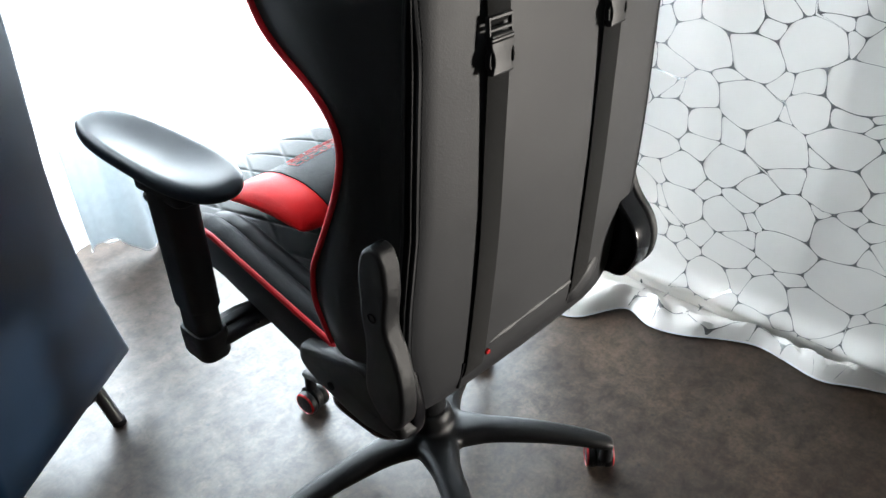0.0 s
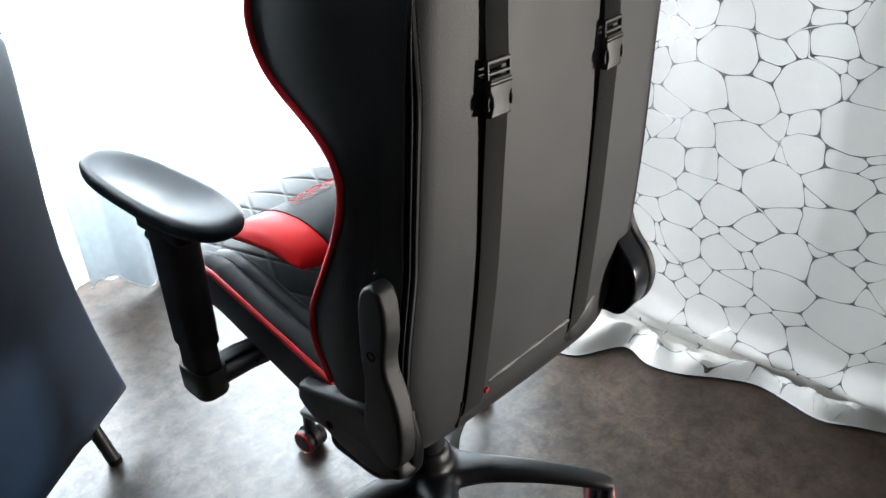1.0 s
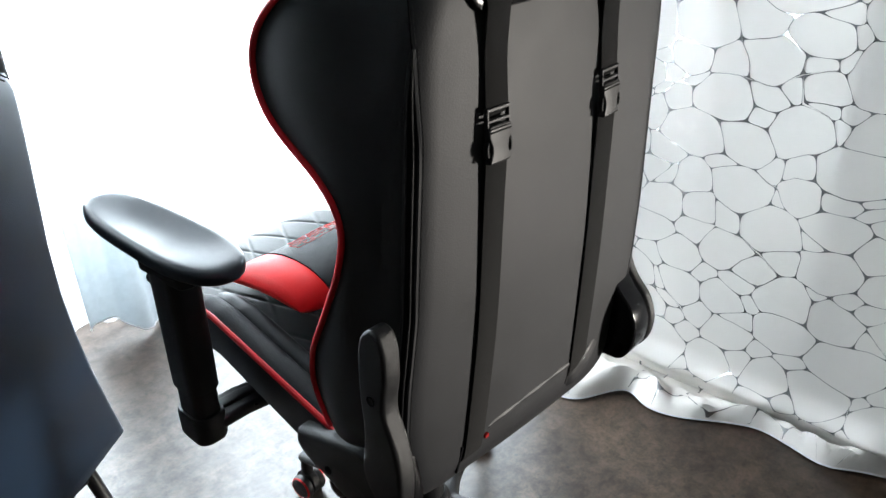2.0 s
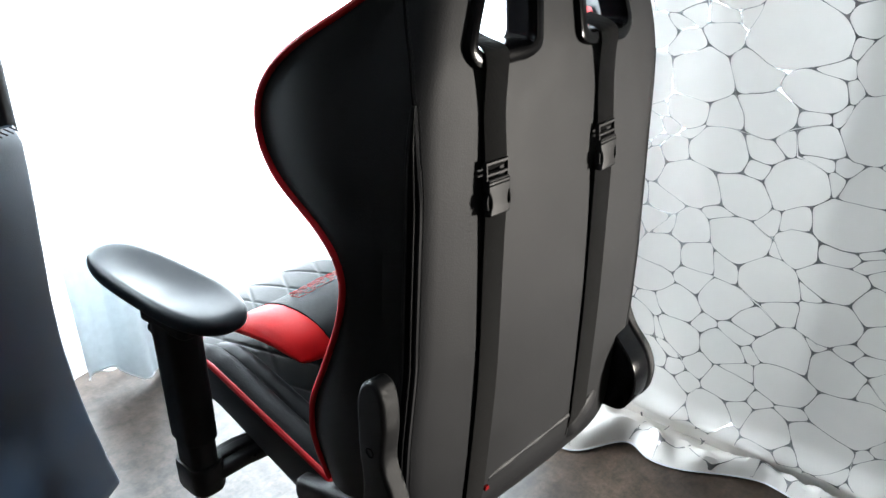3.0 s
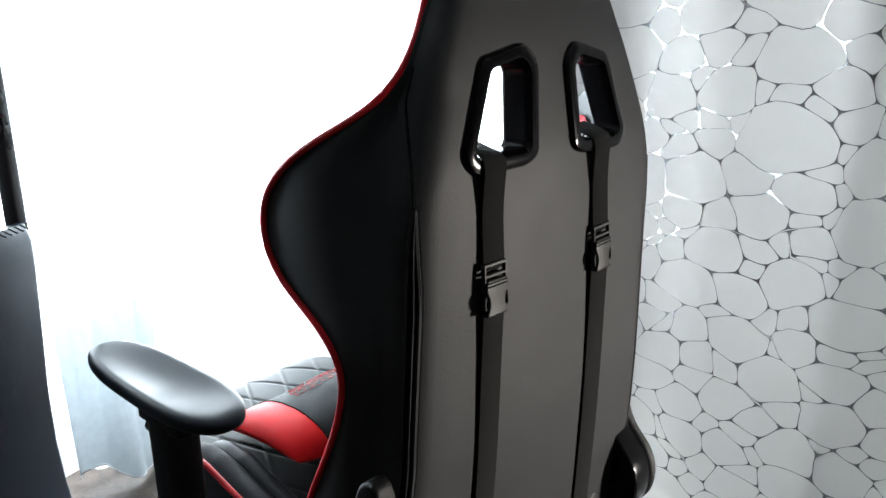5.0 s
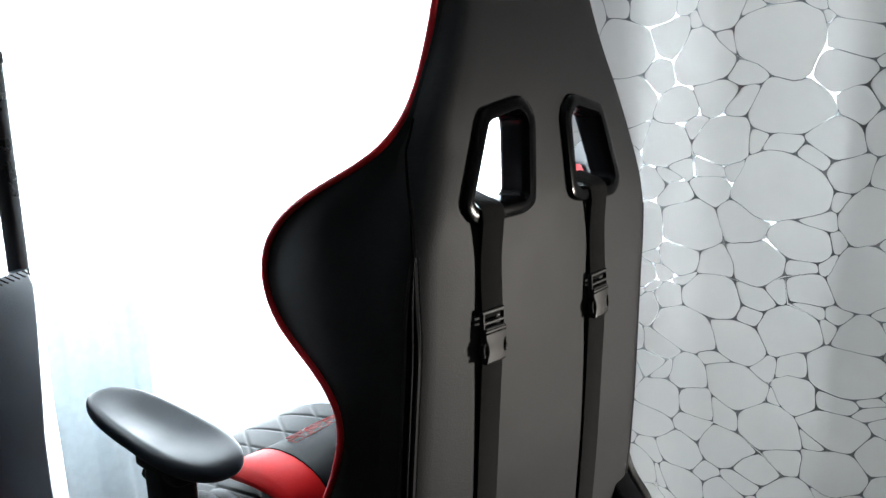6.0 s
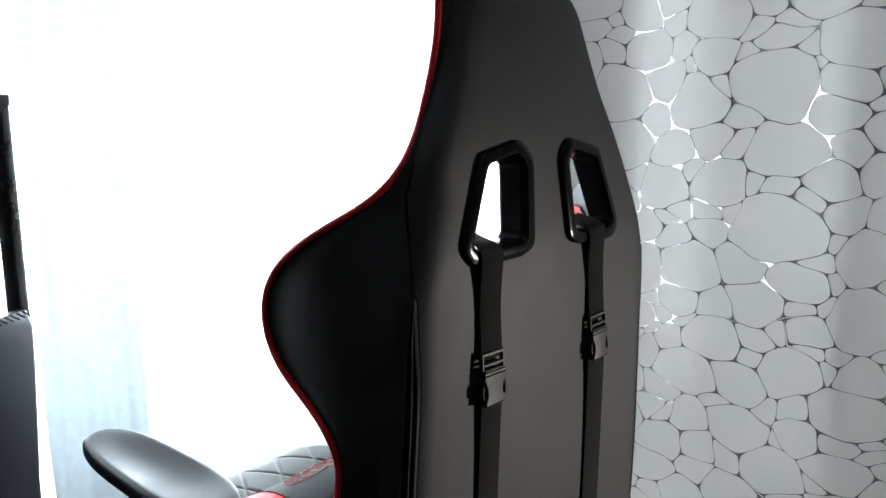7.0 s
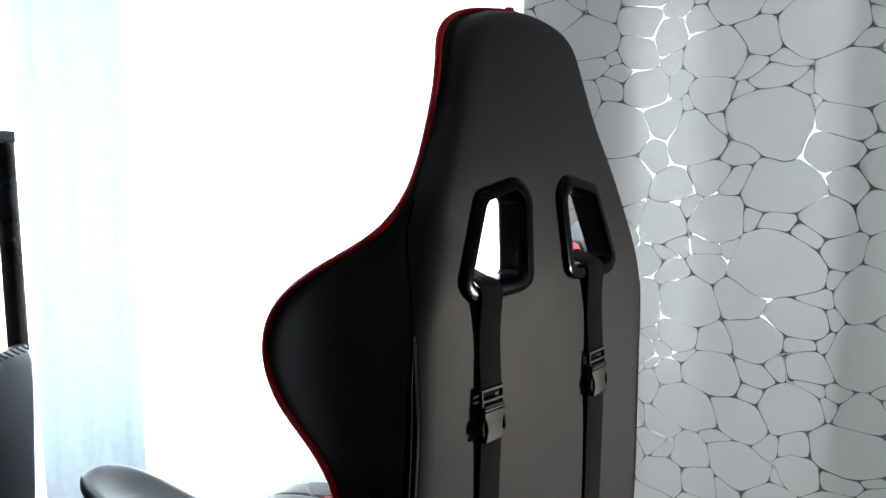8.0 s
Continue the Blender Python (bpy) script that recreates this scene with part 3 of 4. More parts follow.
left = along_rim(-1, 0.55, 1.40, 150) + [along_rim(-1, 1.40 + 0.0232 * (1 - (1 - k / 12) ** 2), 1.425, 1)[0] for k in range(1, 12)]
right = [Vector((-p.x, p.y, p.z)) for p in left][::-1]
top_mid = [Vector((x, left[-1].y, TOP + 0.001)) for x in np.linspace(left[-1].x, right[0].x, 14)[1:-1]]
part("piping", tube(left + top_mid + right, 0.0041, 8), PIPING, chair, "thin red leather piping round the back")


def hole_frame(sign):
    outer, inner = hole_loop(HOLE_OUT, sign, 0.02), hole_loop(HOLE_IN, sign, 0.012)

    def ring(t, lift):
        pts = [(a[0] + (b[0] - a[0]) * t, a[1] + (b[1] - a[1]) * t) for a, b in zip(outer, inner)]
        return [(x, rear_y(z) + 0.006 * (abs(x) / 0.24) ** 2 + lift, z) for x, z in pts]

    loops = [ring(0.16, 0.008), ring(0.16, -0.003), ring(0.26, -0.0065), ring(0.55, -0.008), ring(0.86, -0.007), ring(0.97, -0.003), ring(1.04, 0.004), ring(1.04, 0.03)]
    return part("harness_frame", loft(loops, caps=False), GLOSS, chair, "glossy black plastic frame round a harness opening")


for sign in (-1, 1):
    hole_frame(sign)


def wing_insert(sign):
    """A red leather panel on the inner face of a wing."""
    rows = []
    for z in np.linspace(1.0, 1.11, 20):
        yr, yf, xr = rear_y(z), max(rim_y(z), rear_y(z) + 0.022), rim_x(z) - 0.03
        k = math.sin(math.pi * (z - 0.99) / 0.13) ** 0.5
        rows.append([(sign * xr * (1 - t), yf + (yr + 0.034 - yf) * min(1, 4 * t) ** 0.8 + 0.004, z) for t in np.linspace(0.03, 0.03 + 0.17 * k, 8)])
    return part("wing_insert", loft(rows, closed=False, caps=False), LEATHER_RED, chair, "red leather insert on the wing's inner face")


for sign in (-1, 1):
    wing_insert(sign)


def panel_point(x, z, lift=0.0):
    return Vector((x, rear_y(z) + 0.006 * (abs(x) / 0.25) ** 2 - lift, z))


def strap(points, width, name="strap"):
    """A flat band down the back: (x, z, lift) rows."""
    path = smooth_path([panel_point(x, z, l) for x, z, l in points], 8)
    return part(name, sweep(path, rounded(width, 0.0022, 0.001, 2), up=(0, -1, 0)), WEBBING, chair, "black woven nylon strap")


def buckle(x, z, lift, lean):
    base = panel_point(x, z, lift)
    m = Matrix.Translation(base) @ Euler((radians(-3), radians(lean), 0)).to_matrix().to_4x4()
    m = m @ Matrix.Diagonal((0.88, 1, 1, 1))
    body = [(-0.021, 0.012), (0.021, 0.012), (0.0215, -0.002), (0.0165, -0.009), (0.0155, -0.018), (0.0185, -0.024), (0.0215, -0.031), (-0.0215, -0.031), (-0.0185, -0.024), (-0.0155, -0.018), (-0.0165, -0.009), (-0.0215, -0.002)]
    ob = part("buckle", placed(prism(body, -0.006, 0.003, "y", 0.002, 0.004, 3), m), BUCKLE, chair, "satin black side-release buckle")
    ladder = bmesh.new()
    for z0, z1 in ((0.0145, 0.0185), (0.0265, 0.031)):
        box(-0.021, -0.004, z0, 0.021, 0.002, z1, 0.001, 1, bm=ladder)
    for s in (-1, 1):
        box(s * 0.021 - 0.0018, -0.004, 0.01, s * 0.021 + 0.0018, 0.002, 0.031, 0.0008, 1, bm=ladder)
    part("strap_adjuster", placed(ladder, m), BUCKLE, ob)
    for s in (-1, 1):
        clip = [(s * 0.0195, -0.004), (s * 0.0245, -0.008), (s * 0.0255, -0.016), (s * 0.0235, -0.023), (s * 0.0195, -0.022), (s * 0.0215, -0.014)]
        part("clip", placed(prism(clip, -0.005, 0.002, "y", 0.0015, 0.002, 3), m), NYLON, ob)
    for zz in (0.004, 0.008):
        part("ridge", placed(box(-0.020, -0.0075, zz, 0.020, -0.005, zz + 0.0016, 0.0006, 1), m), NYLON, ob)
    return ob


LEFT_X, RIGHT_X = -0.119, 0.113
strap([(LEFT_X - 0.002, 1.112, -0.028), (LEFT_X - 0.003, 1.102, 0.003), (LEFT_X - 0.003, 1.09, 0.0098), (LEFT_X - 0.001, 1.065, 0.0065), (LEFT_X + 0.001, 1.03, 0.0035), (LEFT_X + 0.003, 0.972, 0.0055)], 0.038, "upper_strap")
strap([(LEFT_X + 0.004, 0.936, 0.006), (LEFT_X + 0.005, 0.85, 0.0038), (LEFT_X + 0.004, 0.7, 0.0035), (LEFT_X - 0.003, 0.56, 0.003), (LEFT_X - 0.007, 0.5, 0.002), (LEFT_X - 0.008, 0.478, -0.006)], 0.038, "lower_strap")
strap([(RIGHT_X - 0.018, 1.112, -0.028), (RIGHT_X - 0.017, 1.102, 0.003), (RIGHT_X - 0.016, 1.09, 0.0098), (RIGHT_X - 0.012, 1.065, 0.0065), (RIGHT_X - 0.006, 1.03, 0.0035), (RIGHT_X - 0.002, 0.972, 0.0055)], 0.038, "upper_strap")
strap([(RIGHT_X, 0.936, 0.006), (RIGHT_X + 0.006, 0.85, 0.0038), (RIGHT_X + 0.01, 0.7, 0.0035), (RIGHT_X + 0.012, 0.56, 0.003), (RIGHT_X + 0.013, 0.5, 0.002), (RIGHT_X + 0.013, 0.478, -0.006)], 0.042, "lower_strap")
buckle(LEFT_X + 0.001, 0.95, 0.0075, 1)
buckle(RIGHT_X - 0.003, 0.95, 0.0075, -2)
part("loop_tag", box(-0.104, rear_y(0.508) - 0.004, 0.505, -0.095, rear_y(0.508) + 0.004, 0.511, 0.001, 1), RED_PLASTIC, chair, "tiny red fabric tag at the strap's end")


def slit_shade(x, z, lean):
    # Tube laid on the leather, black for the shade inside the strap's opening.
    a, b = panel_point(x, z - 0.018, 0.0005), panel_point(x + lean, z + 0.03, 0.0005)
    return part("slit_shade", tube([a, (a + b) / 2, b], 0.0022, 6), DARK, chair, "black tube standing in for the shade of an opening")


slit_shade(-0.150, 0.487, 0.003)
slit_shade(0.103, 0.497, 0.003)


def seam_side(sign):
    """The rear corner's seam: two leather lips, a dark zip between them and a stitched line."""
    def corner(z, turn, lift):
        w, r = corner_of(z, sign)
        a = math.pi / 2 * turn
        return Vector((sign * (w - r + (r + lift) * math.sin(a)), rear_y(z) + 0.005 + r - (r + lift) * math.cos(a), z))

    zip_open = lambda z: 0.004 + 0.22 * min(1.0, max(0.0, (1.055 - z) / 0.09)) ** 0.7
    zs = np.linspace(0.49, 1.055, 60)
    part("zip_cloth", loft([[corner(z, 0.48 - zip_open(z) * 0.5 * q, 0.0012) for q in (1, 0.5, 0, -0.5, -1)] for z in zs], closed=False, caps=False), DARK, chair, "dark zip cloth in the seam")
    part("seam_lip", tube([corner(z, 0.48 + zip_open(z) * 0.5, 0.0) for z in zs], 0.0024, 6), LEATHER, chair)
    part("seam_lip", tube([corner(z, 0.48 - zip_open(z) * 0.5, 0.0) for z in zs], 0.0028, 6), LEATHER, chair)
    part("zip", tube([corner(z, 0.47, 0.0014) for z in zs], 0.0014, 6), NYLON, chair, "black zip teeth")
    part("seam", tube([corner(z, 0.48 + 3.6 * (z - 1.055), 0.0002) for z in np.linspace(1.055, 1.195, 24)], 0.0013, 6), DARK, chair)
    stitches = bmesh.new()
    for z in np.arange(0.5, 1.055, 0.0062):
        q = 0.48 - zip_open(z) * 0.5 - 0.07
        tube([corner(z, q, 0.0002), corner(z + 0.0038, q, 0.0002)], 0.00035, 5, bm=stitches)
    for z in np.arange(1.06, 1.19, 0.0062):
        q = 0.43 + 3.6 * (z - 1.055)
        tube([corner(z, q, 0.0002), corner(z + 0.0038, q + 0.0137, 0.0002)], 0.00035, 5, bm=stitches)
    tagged(part("stitching", stitches, THREAD, chair, "fine grey stitches"), kind="stuff")


for sign in (-1, 1):
    seam_side(sign)
welt_z = curve_of([(-0.215, 0.494), (-0.17, 0.505), (-0.08, 0.519), (0.0, 0.519), (0.11, 0.517), (0.15, 0.517)])
welt = smooth_path([panel_point(x, welt_z(x), -0.0048) for x in np.linspace(-0.092, 0.115, 12)], 4)
part("bottom_welt", sweep(welt, disc(0.0072, 14), up=(0, -1, 0), scale=lambda t: 0.8 + 0.25 * math.sin(9 * t) ** 2), LEATHER, chair, "soft leather welt along the lower edge")
fold_path = smooth_path([panel_point(0.108, 0.478, -0.006), panel_point(0.128, 0.487, -0.003), panel_point(0.15, 0.505, -0.003), panel_point(0.185, 0.522, -0.006), panel_point(0.205, 0.54, -0.012)], 5)
part("corner_fold", sweep(fold_path, rounded(0.034, 0.018, 0.008, 4), up=(0, -1, 0), scale=lambda t: 0.55 + 0.5 * math.sin(math.pi * min(1, 0.15 + t)) + 0.08 * math.sin(14 * t)), LEATHER, chair, "tucked leather corner of the back")

# recliner covers on both sides of the joint of seat and back
ARM_COVER = [(-0.176, 0.725), (-0.184, 0.75), (-0.2, 0.762), (-0.214, 0.756), (-0.221, 0.738), (-0.222, 0.70), (-0.215, 0.665), (-0.215, 0.645), (-0.229, 0.612), (-0.236, 0.58), (-0.237, 0.545),
             (-0.232, 0.512), (-0.218, 0.494), (-0.2, 0.498), (-0.178, 0.522), (-0.168, 0.548), (-0.174, 0.58), (-0.178, 0.62), (-0.174, 0.66)]
REAR_COVER = [(-0.128, 0.715), (-0.142, 0.735), (-0.19, 0.738), (-0.2, 0.71), (-0.2, 0.65), (-0.217, 0.605), (-0.25, 0.57), (-0.262, 0.535), (-0.256, 0.495), (-0.238, 0.468), (-0.205, 0.468), (-0.16, 0.5), (-0.13, 0.6)]
SEAT_COVER = [(-0.012, 0.495), (-0.016, 0.523), (-0.04, 0.529), (-0.155, 0.56), (-0.185, 0.53), (-0.225, 0.47), (-0.19, 0.452), (-0.15, 0.446), (-0.11, 0.452), (-0.03, 0.478)]


def recess(sign, x, y, z, parent):
    # Small dark cup on the cover; its black stands in for the hole's shade.
    rim = [(0.0001, 0.0), (0.0062, 0.0), (0.0066, 0.0022), (0.005, 0.0022), (0.0045, 0.0008), (0.0001, 0.0006)]
    return part("bolt_recess_shade", placed(lathe(rim, 16), Matrix.Translation((sign * x, y, z)) @ Euler((0, sign * radians(90), 0)).to_matrix().to_4x4()), DARK, parent)


for sign in (-1, 1):
    if sign < 0:
        cover = part("recliner_cover", prism(ARM_COVER, -0.256, -0.284, "x", 0.006, 0.02), PLASTIC, chair, "black textured plastic recliner cover")
        recess(-1, 0.283, -0.196, 0.664, cover)
        plate = [(-0.05, 0.41), (-0.05, 0.48), (-0.15, 0.53), (-0.16, 0.6), (-0.2, 0.6), (-0.222, 0.5), (-0.216, 0.455), (-0.15, 0.405)]
        part("recliner_plate", prism(plate, -0.225, -0.252, "x", 0.008, 0.02), GLOSS, chair, "glossy black steel recliner plate")
    else:
        part("recliner_cover", prism(REAR_COVER, 0.276, 0.297, "x", 0.008, 0.02), PLASTIC, chair, "black textured plastic recliner cover")
        plate = [(y + 0.001, z) for y, z in REAR_COVER if z < 0.66 and y < -0.17] + [(-0.1, 0.47), (-0.1, 0.62)]
        part("recliner_plate", prism(plate, 0.225, 0.275, "x", 0.006, 0.022), GLOSS, chair, "glossy black steel recliner plate")
    lower = part("seat_cover", prism(SEAT_COVER, sign * 0.235, sign * 0.273, "x", 0.012, 0.018), PLASTIC, chair, "black textured plastic cover of the seat bracket")
    recess(sign, 0.2724, -0.085, 0.487, lower)


# seat: quilted middle, perforated bolsters, red piping, dark sides
def seat_z(y):
    return 0.553 + 0.25 * min(y, 0.2) + 0.05 * max(0.0, y - 0.2) - 1.1 * max(0.0, y - 0.24) ** 1.4


def nose(y):
    return math.sqrt(max(0.0, 1 - (max(0.0, y - 0.2) / 0.30) ** 2.2))


def seat_floor(y):
    return 0.535 + 0.12 * y - 0.05 * (1 - nose(y)) ** 2


def seat_half(y):
    return 0.249 * (0.35 + 0.65 * nose(y))


def quilt(x, y):
    u, v = (x + y * 0.5) / 0.08, (x - y * 0.5) / 0.08
    g = min(abs(u - round(u)), abs(v - round(v)))
    return -0.002 * math.exp(-(g / 0.045) ** 2) + 0.0007 * math.sqrt(g)


ys = np.linspace(-0.155, 0.492, 96)
fine_ys = np.linspace(-0.155, 0.492, 220)
bm = bmesh.new()
grid = [[bm.verts.new((x, y, seat_floor(y) - 0.012 * (1 - (x / 0.2) ** 2) + quilt(x, y))) for x in np.linspace(-0.21, 0.21, 150) * (0.35 + 0.65 * nose(y))] for y in fine_ys]
for a, b in zip(grid, grid[1:]):
    for i in range(149):
        bm.faces.new((a[i], a[i + 1], b[i + 1], b[i]))
part("seat_cushion", bm, SEAT_LEATHER, chair, "black quilted leather seat with diamond stitching")
for sign in (-1, 1):
    rings = []
    for y in ys:
        h, z = seat_half(y), seat_z(y)
        low = min(seat_floor(y) - z, -0.012)
        sec = [(0.2, low - 0.02), (0.203, -0.014), (0.207, -0.004), (0.213, 0.002), (0.222, 0.0055), (0.232, 0.006), (0.241, 0.0045), (h, 0.0), (h, -0.03), (0.22, -0.04)]
        k = seat_half(y) / 0.249
        rings.append([(sign * (a * k if a != h else a), y, z + b) for a, b in sec])
    part("seat_bolster", loft(rings), LEATHER_SOFT, chair, "perforated black leather side bolster")
    part("seat_piping", tube([(sign * (seat_half(y) + 0.002), y, seat_z(y) + 0.002) for y in ys], 0.0045, 8), PIPING, chair, "red leather piping along the seat")
    roll = []
    for y in [q for q in ys if q < (0.3 if sign < 0 else 0.1)]:
        k, top = seat_half(y) / 0.249, max(seat_floor(y) + 0.006, seat_z(y) - 0.009)
        roll.append([(sign * k * (0.186 + 0.0165 * math.cos(a)), y, top - 0.012 + 0.012 * math.sin(a)) for a in [2 * math.pi * q / 14 for q in range(14)]])
    part("inner_roll", loft(roll), SEAT_LEATHER, chair, "smooth black leather roll inside the bolster")
    part("seat_seam", tube([(sign * 0.2035 * seat_half(y) / 0.249, y, seat_z(y) - 0.0085) for y in ys], 0.0016, 6), DARK, chair)
rings = []
for y in np.linspace(-0.16, 0.498, 52):
    z, h = seat_z(y), seat_half(y) - 0.001
    drop = 0.095 - 0.02 * max(0, y) / 0.35
    sec = [(-h, -0.002), (-h - 0.004, -0.03), (-h + 0.002, -drop + 0.012), (-h + 0.03, -drop), (h - 0.03, -drop), (h - 0.002, -drop + 0.012), (h + 0.004, -0.03), (h, -0.002), (0.8 * h, -0.03), (0.64 * h, min(-0.03, seat_floor(y) - z - 0.03)), (-0.64 * h, min(-0.03, seat_floor(y) - z - 0.03)), (-0.8 * h, -0.03)]
    rings.append([(a, y, z + b) for a, b in sec])
part("seat_side", loft(rings), LEATHER, chair, "plain black leather seat sides")
part("tilt_mechanism", prism([(-0.1, -0.12), (0.1, -0.12), (0.12, 0.12), (-0.12, 0.12)], 0.40, 0.47, "z", 0.01, 0.02), STEEL, chair, "black steel tilt mechanism under the seat")
part("back_cross_bar", tube([(-0.23, -0.13, 0.45), (0.23, -0.13, 0.45)], 0.016, 12), STEEL, chair)


def armrest(sign):
    def s(x):
        return sign * x
    # pad: an egg-shaped cushion with a dished top, toed out a little and rising forwards
    near, far = Vector((s(0.284), 0.055, 0.735)), Vector((s(0.313), 0.378, 0.766))
    if sign > 0:
        near, far = Vector((0.33, -0.02, 0.72)), Vector((0.36, 0.25, 0.735))
    loops = []
    n, m = 40, 56
    way = (far - near)
    length, way = way.length, way.normalized()
    side = way.cross(Vector((0, 0, 1))).normalized()
    up = side.cross(way)
    for i in range(n + 1):
        t = 0.5 - 0.5 * math.cos(math.pi * i / n)
        q = 2 * t - 1
        w = 0.0535 * max(0.0, 1 - abs(q) ** 3.2) ** 0.5 * (1.0 - 0.10 * q) + 0.0004
        h = 0.018 * max(0.0, 1 - abs(q) ** 6) ** 0.5 + 0.0004
        centre = near + way * (length * t)
        ring = []
        for k in range(m):
            a = 2 * math.pi * k / m
            above = math.sin(a) > 0
            cx, cz = math.copysign(abs(math.cos(a)) ** 0.9, math.cos(a)), math.copysign(abs(math.sin(a)) ** (0.5 if above else 0.8), math.sin(a))
            dish = -0.013 * max(0.0, 1 - (cx / 0.82) ** 2) * max(0.0, 1 - (q / 0.9) ** 2) if above else 0.0
            ring.append(centre + side * (w * cx) + up * (h * cz + dish + 0.002))
        loops.append(ring)
    part("armrest_pad", loft(loops), PAD, chair, "soft black dished armrest pad")
    x0, y0 = (0.312, 0.166) if sign < 0 else (0.345, 0.09)
    prof = rounded(0.05, 0.07, 0.018, 5)
    part("armrest_sleeve", loft([[(s(x0 + a * k), y0 + b * k, z) for a, b in prof] for z, k in ((0.53, 0.97), (0.533, 1.0), (0.69, 1.03), (0.712, 1.05), (0.722, 1.0))]), PLASTIC, chair, "black plastic height sleeve")
    part("armrest_post", loft([[(s(x0 + a * 0.86), y0 + b * 0.86, z) for a, b in prof] for z in (0.46, 0.54)]), PLASTIC, chair)
    part("armrest_foot", loft([[(s(x0 + a * k), y0 + b * k, z) for a, b in prof] for z, k in ((0.435, 0.8), (0.439, 0.96), (0.445, 1.04), (0.482, 1.06), (0.487, 1.0))]), PLASTIC, chair, "black plastic foot of the armrest")
    part("armrest_plate", prism([(s(x0 - 0.042), y0 - 0.058), (s(x0 + 0.023), y0 - 0.058), (s(x0 + 0.026), y0 + 0.057), (s(x0 - 0.034), y0 + 0.057)], 0.716 - 0.01 * (sign > 0), 0.732 - 0.012 * (sign > 0), "z", 0.003, 0.015), NYLON, chair)
    part("height_button", placed(lathe([(0.001, 0), (0.010, 0), (0.012, 0.004), (0.012, 0.02), (0.001, 0.02)], 14), Matrix.Translation((s(x0), y0 + 0.044, 0.688)) @ Euler((radians(-80), 0, 0)).to_matrix().to_4x4()), NYLON, chair, "black height lever")
    bar = [(s(x0 - 0.002), y0 - 0.004, 0.463), (s(0.25), y0 - 0.01, 0.468), (s(0.12), y0 - 0.02, 0.46)]
    part("armrest_bar", sweep(bar, rounded(0.062, 0.022, 0.009, 4)), STEEL, chair, "flat black steel armrest bracket")
    part("bar_rib", sweep([Vector(p) + Vector((0, 0, 0.013)) for p in bar], rounded(0.02, 0.008, 0.003, 3)), STEEL, chair)


for sign in (-1, 1):
    armrest(sign)

# base: five moulded arms, gas lift, twin-wheel casters with red rings
STAR, RADIUS = radians(-49.6), 0.335
part("gas_lift", lathe([(0.001, 0.09), (0.03, 0.09), (0.03, 0.30), (0.026, 0.302), (0.026, 0.42), (0.001, 0.42)], 24), NYLON, chair, "black gas lift column")


def star_arm(angle, bm):
    loops = []
    for k in range(19):
        t = k / 18
        r = 0.004 + (RADIUS + 0.008) * t
        w = 0.044 - 0.018 * t ** 0.7 + 0.03 * max(0, 0.3 - t) / 0.3
        h = 0.05 - 0.027 * t
        if t > 0.93:
            w, h = w * (1 - 3.2 * (t - 0.93)), h * (1 - 2.5 * (t - 0.93))
        z = 0.134 + 0.021 * t - 0.056 * t ** 2.4
        loops.append([(r, w * 0.75 * a, z + h * 0.5 * b) for a, b in [(math.copysign(abs(math.cos(q)) ** 0.7, math.cos(q)), math.copysign(abs(math.sin(q)) ** 0.7, math.sin(q))) for q in [2 * math.pi * i / 20 for i in range(20)]]])
    m = Euler((0, 0, angle)).to_matrix()
    return loft([[m @ Vector(p) for p in loop] for loop in loops], bm=bm)


def star_base():
    """Five arms and the hub, melted into one moulded piece with soft fillets."""
    bm = lathe([(0.001, 0.095), (0.05, 0.095), (0.052, 0.12), (0.046, 0.15), (0.042, 0.185), (0.036, 0.198), (0.001, 0.2)], 32)
    for k in range(5):
        star_arm(STAR + k * 2 * math.pi / 5, bm)
    ob = part("star_base", bm, NYLON, chair, "moulded black nylon five-arm star base")
    melt = ob.modifiers.new("melt", "REMESH")
    melt.mode, melt.voxel_size, melt.use_smooth_shade = "VOXEL", 0.0045, True
    ease = ob.modifiers.new("ease", "SMOOTH")
    ease.factor, ease.iterations = 0.5, 14
    bpy.context.view_layer.update()
    mesh = bpy.data.meshes.new_from_object(ob.evaluated_get(bpy.context.evaluated_depsgraph_get()))
    ob.modifiers.clear()
    ob.data = mesh
    for p in mesh.polygons:
        p.use_smooth = True


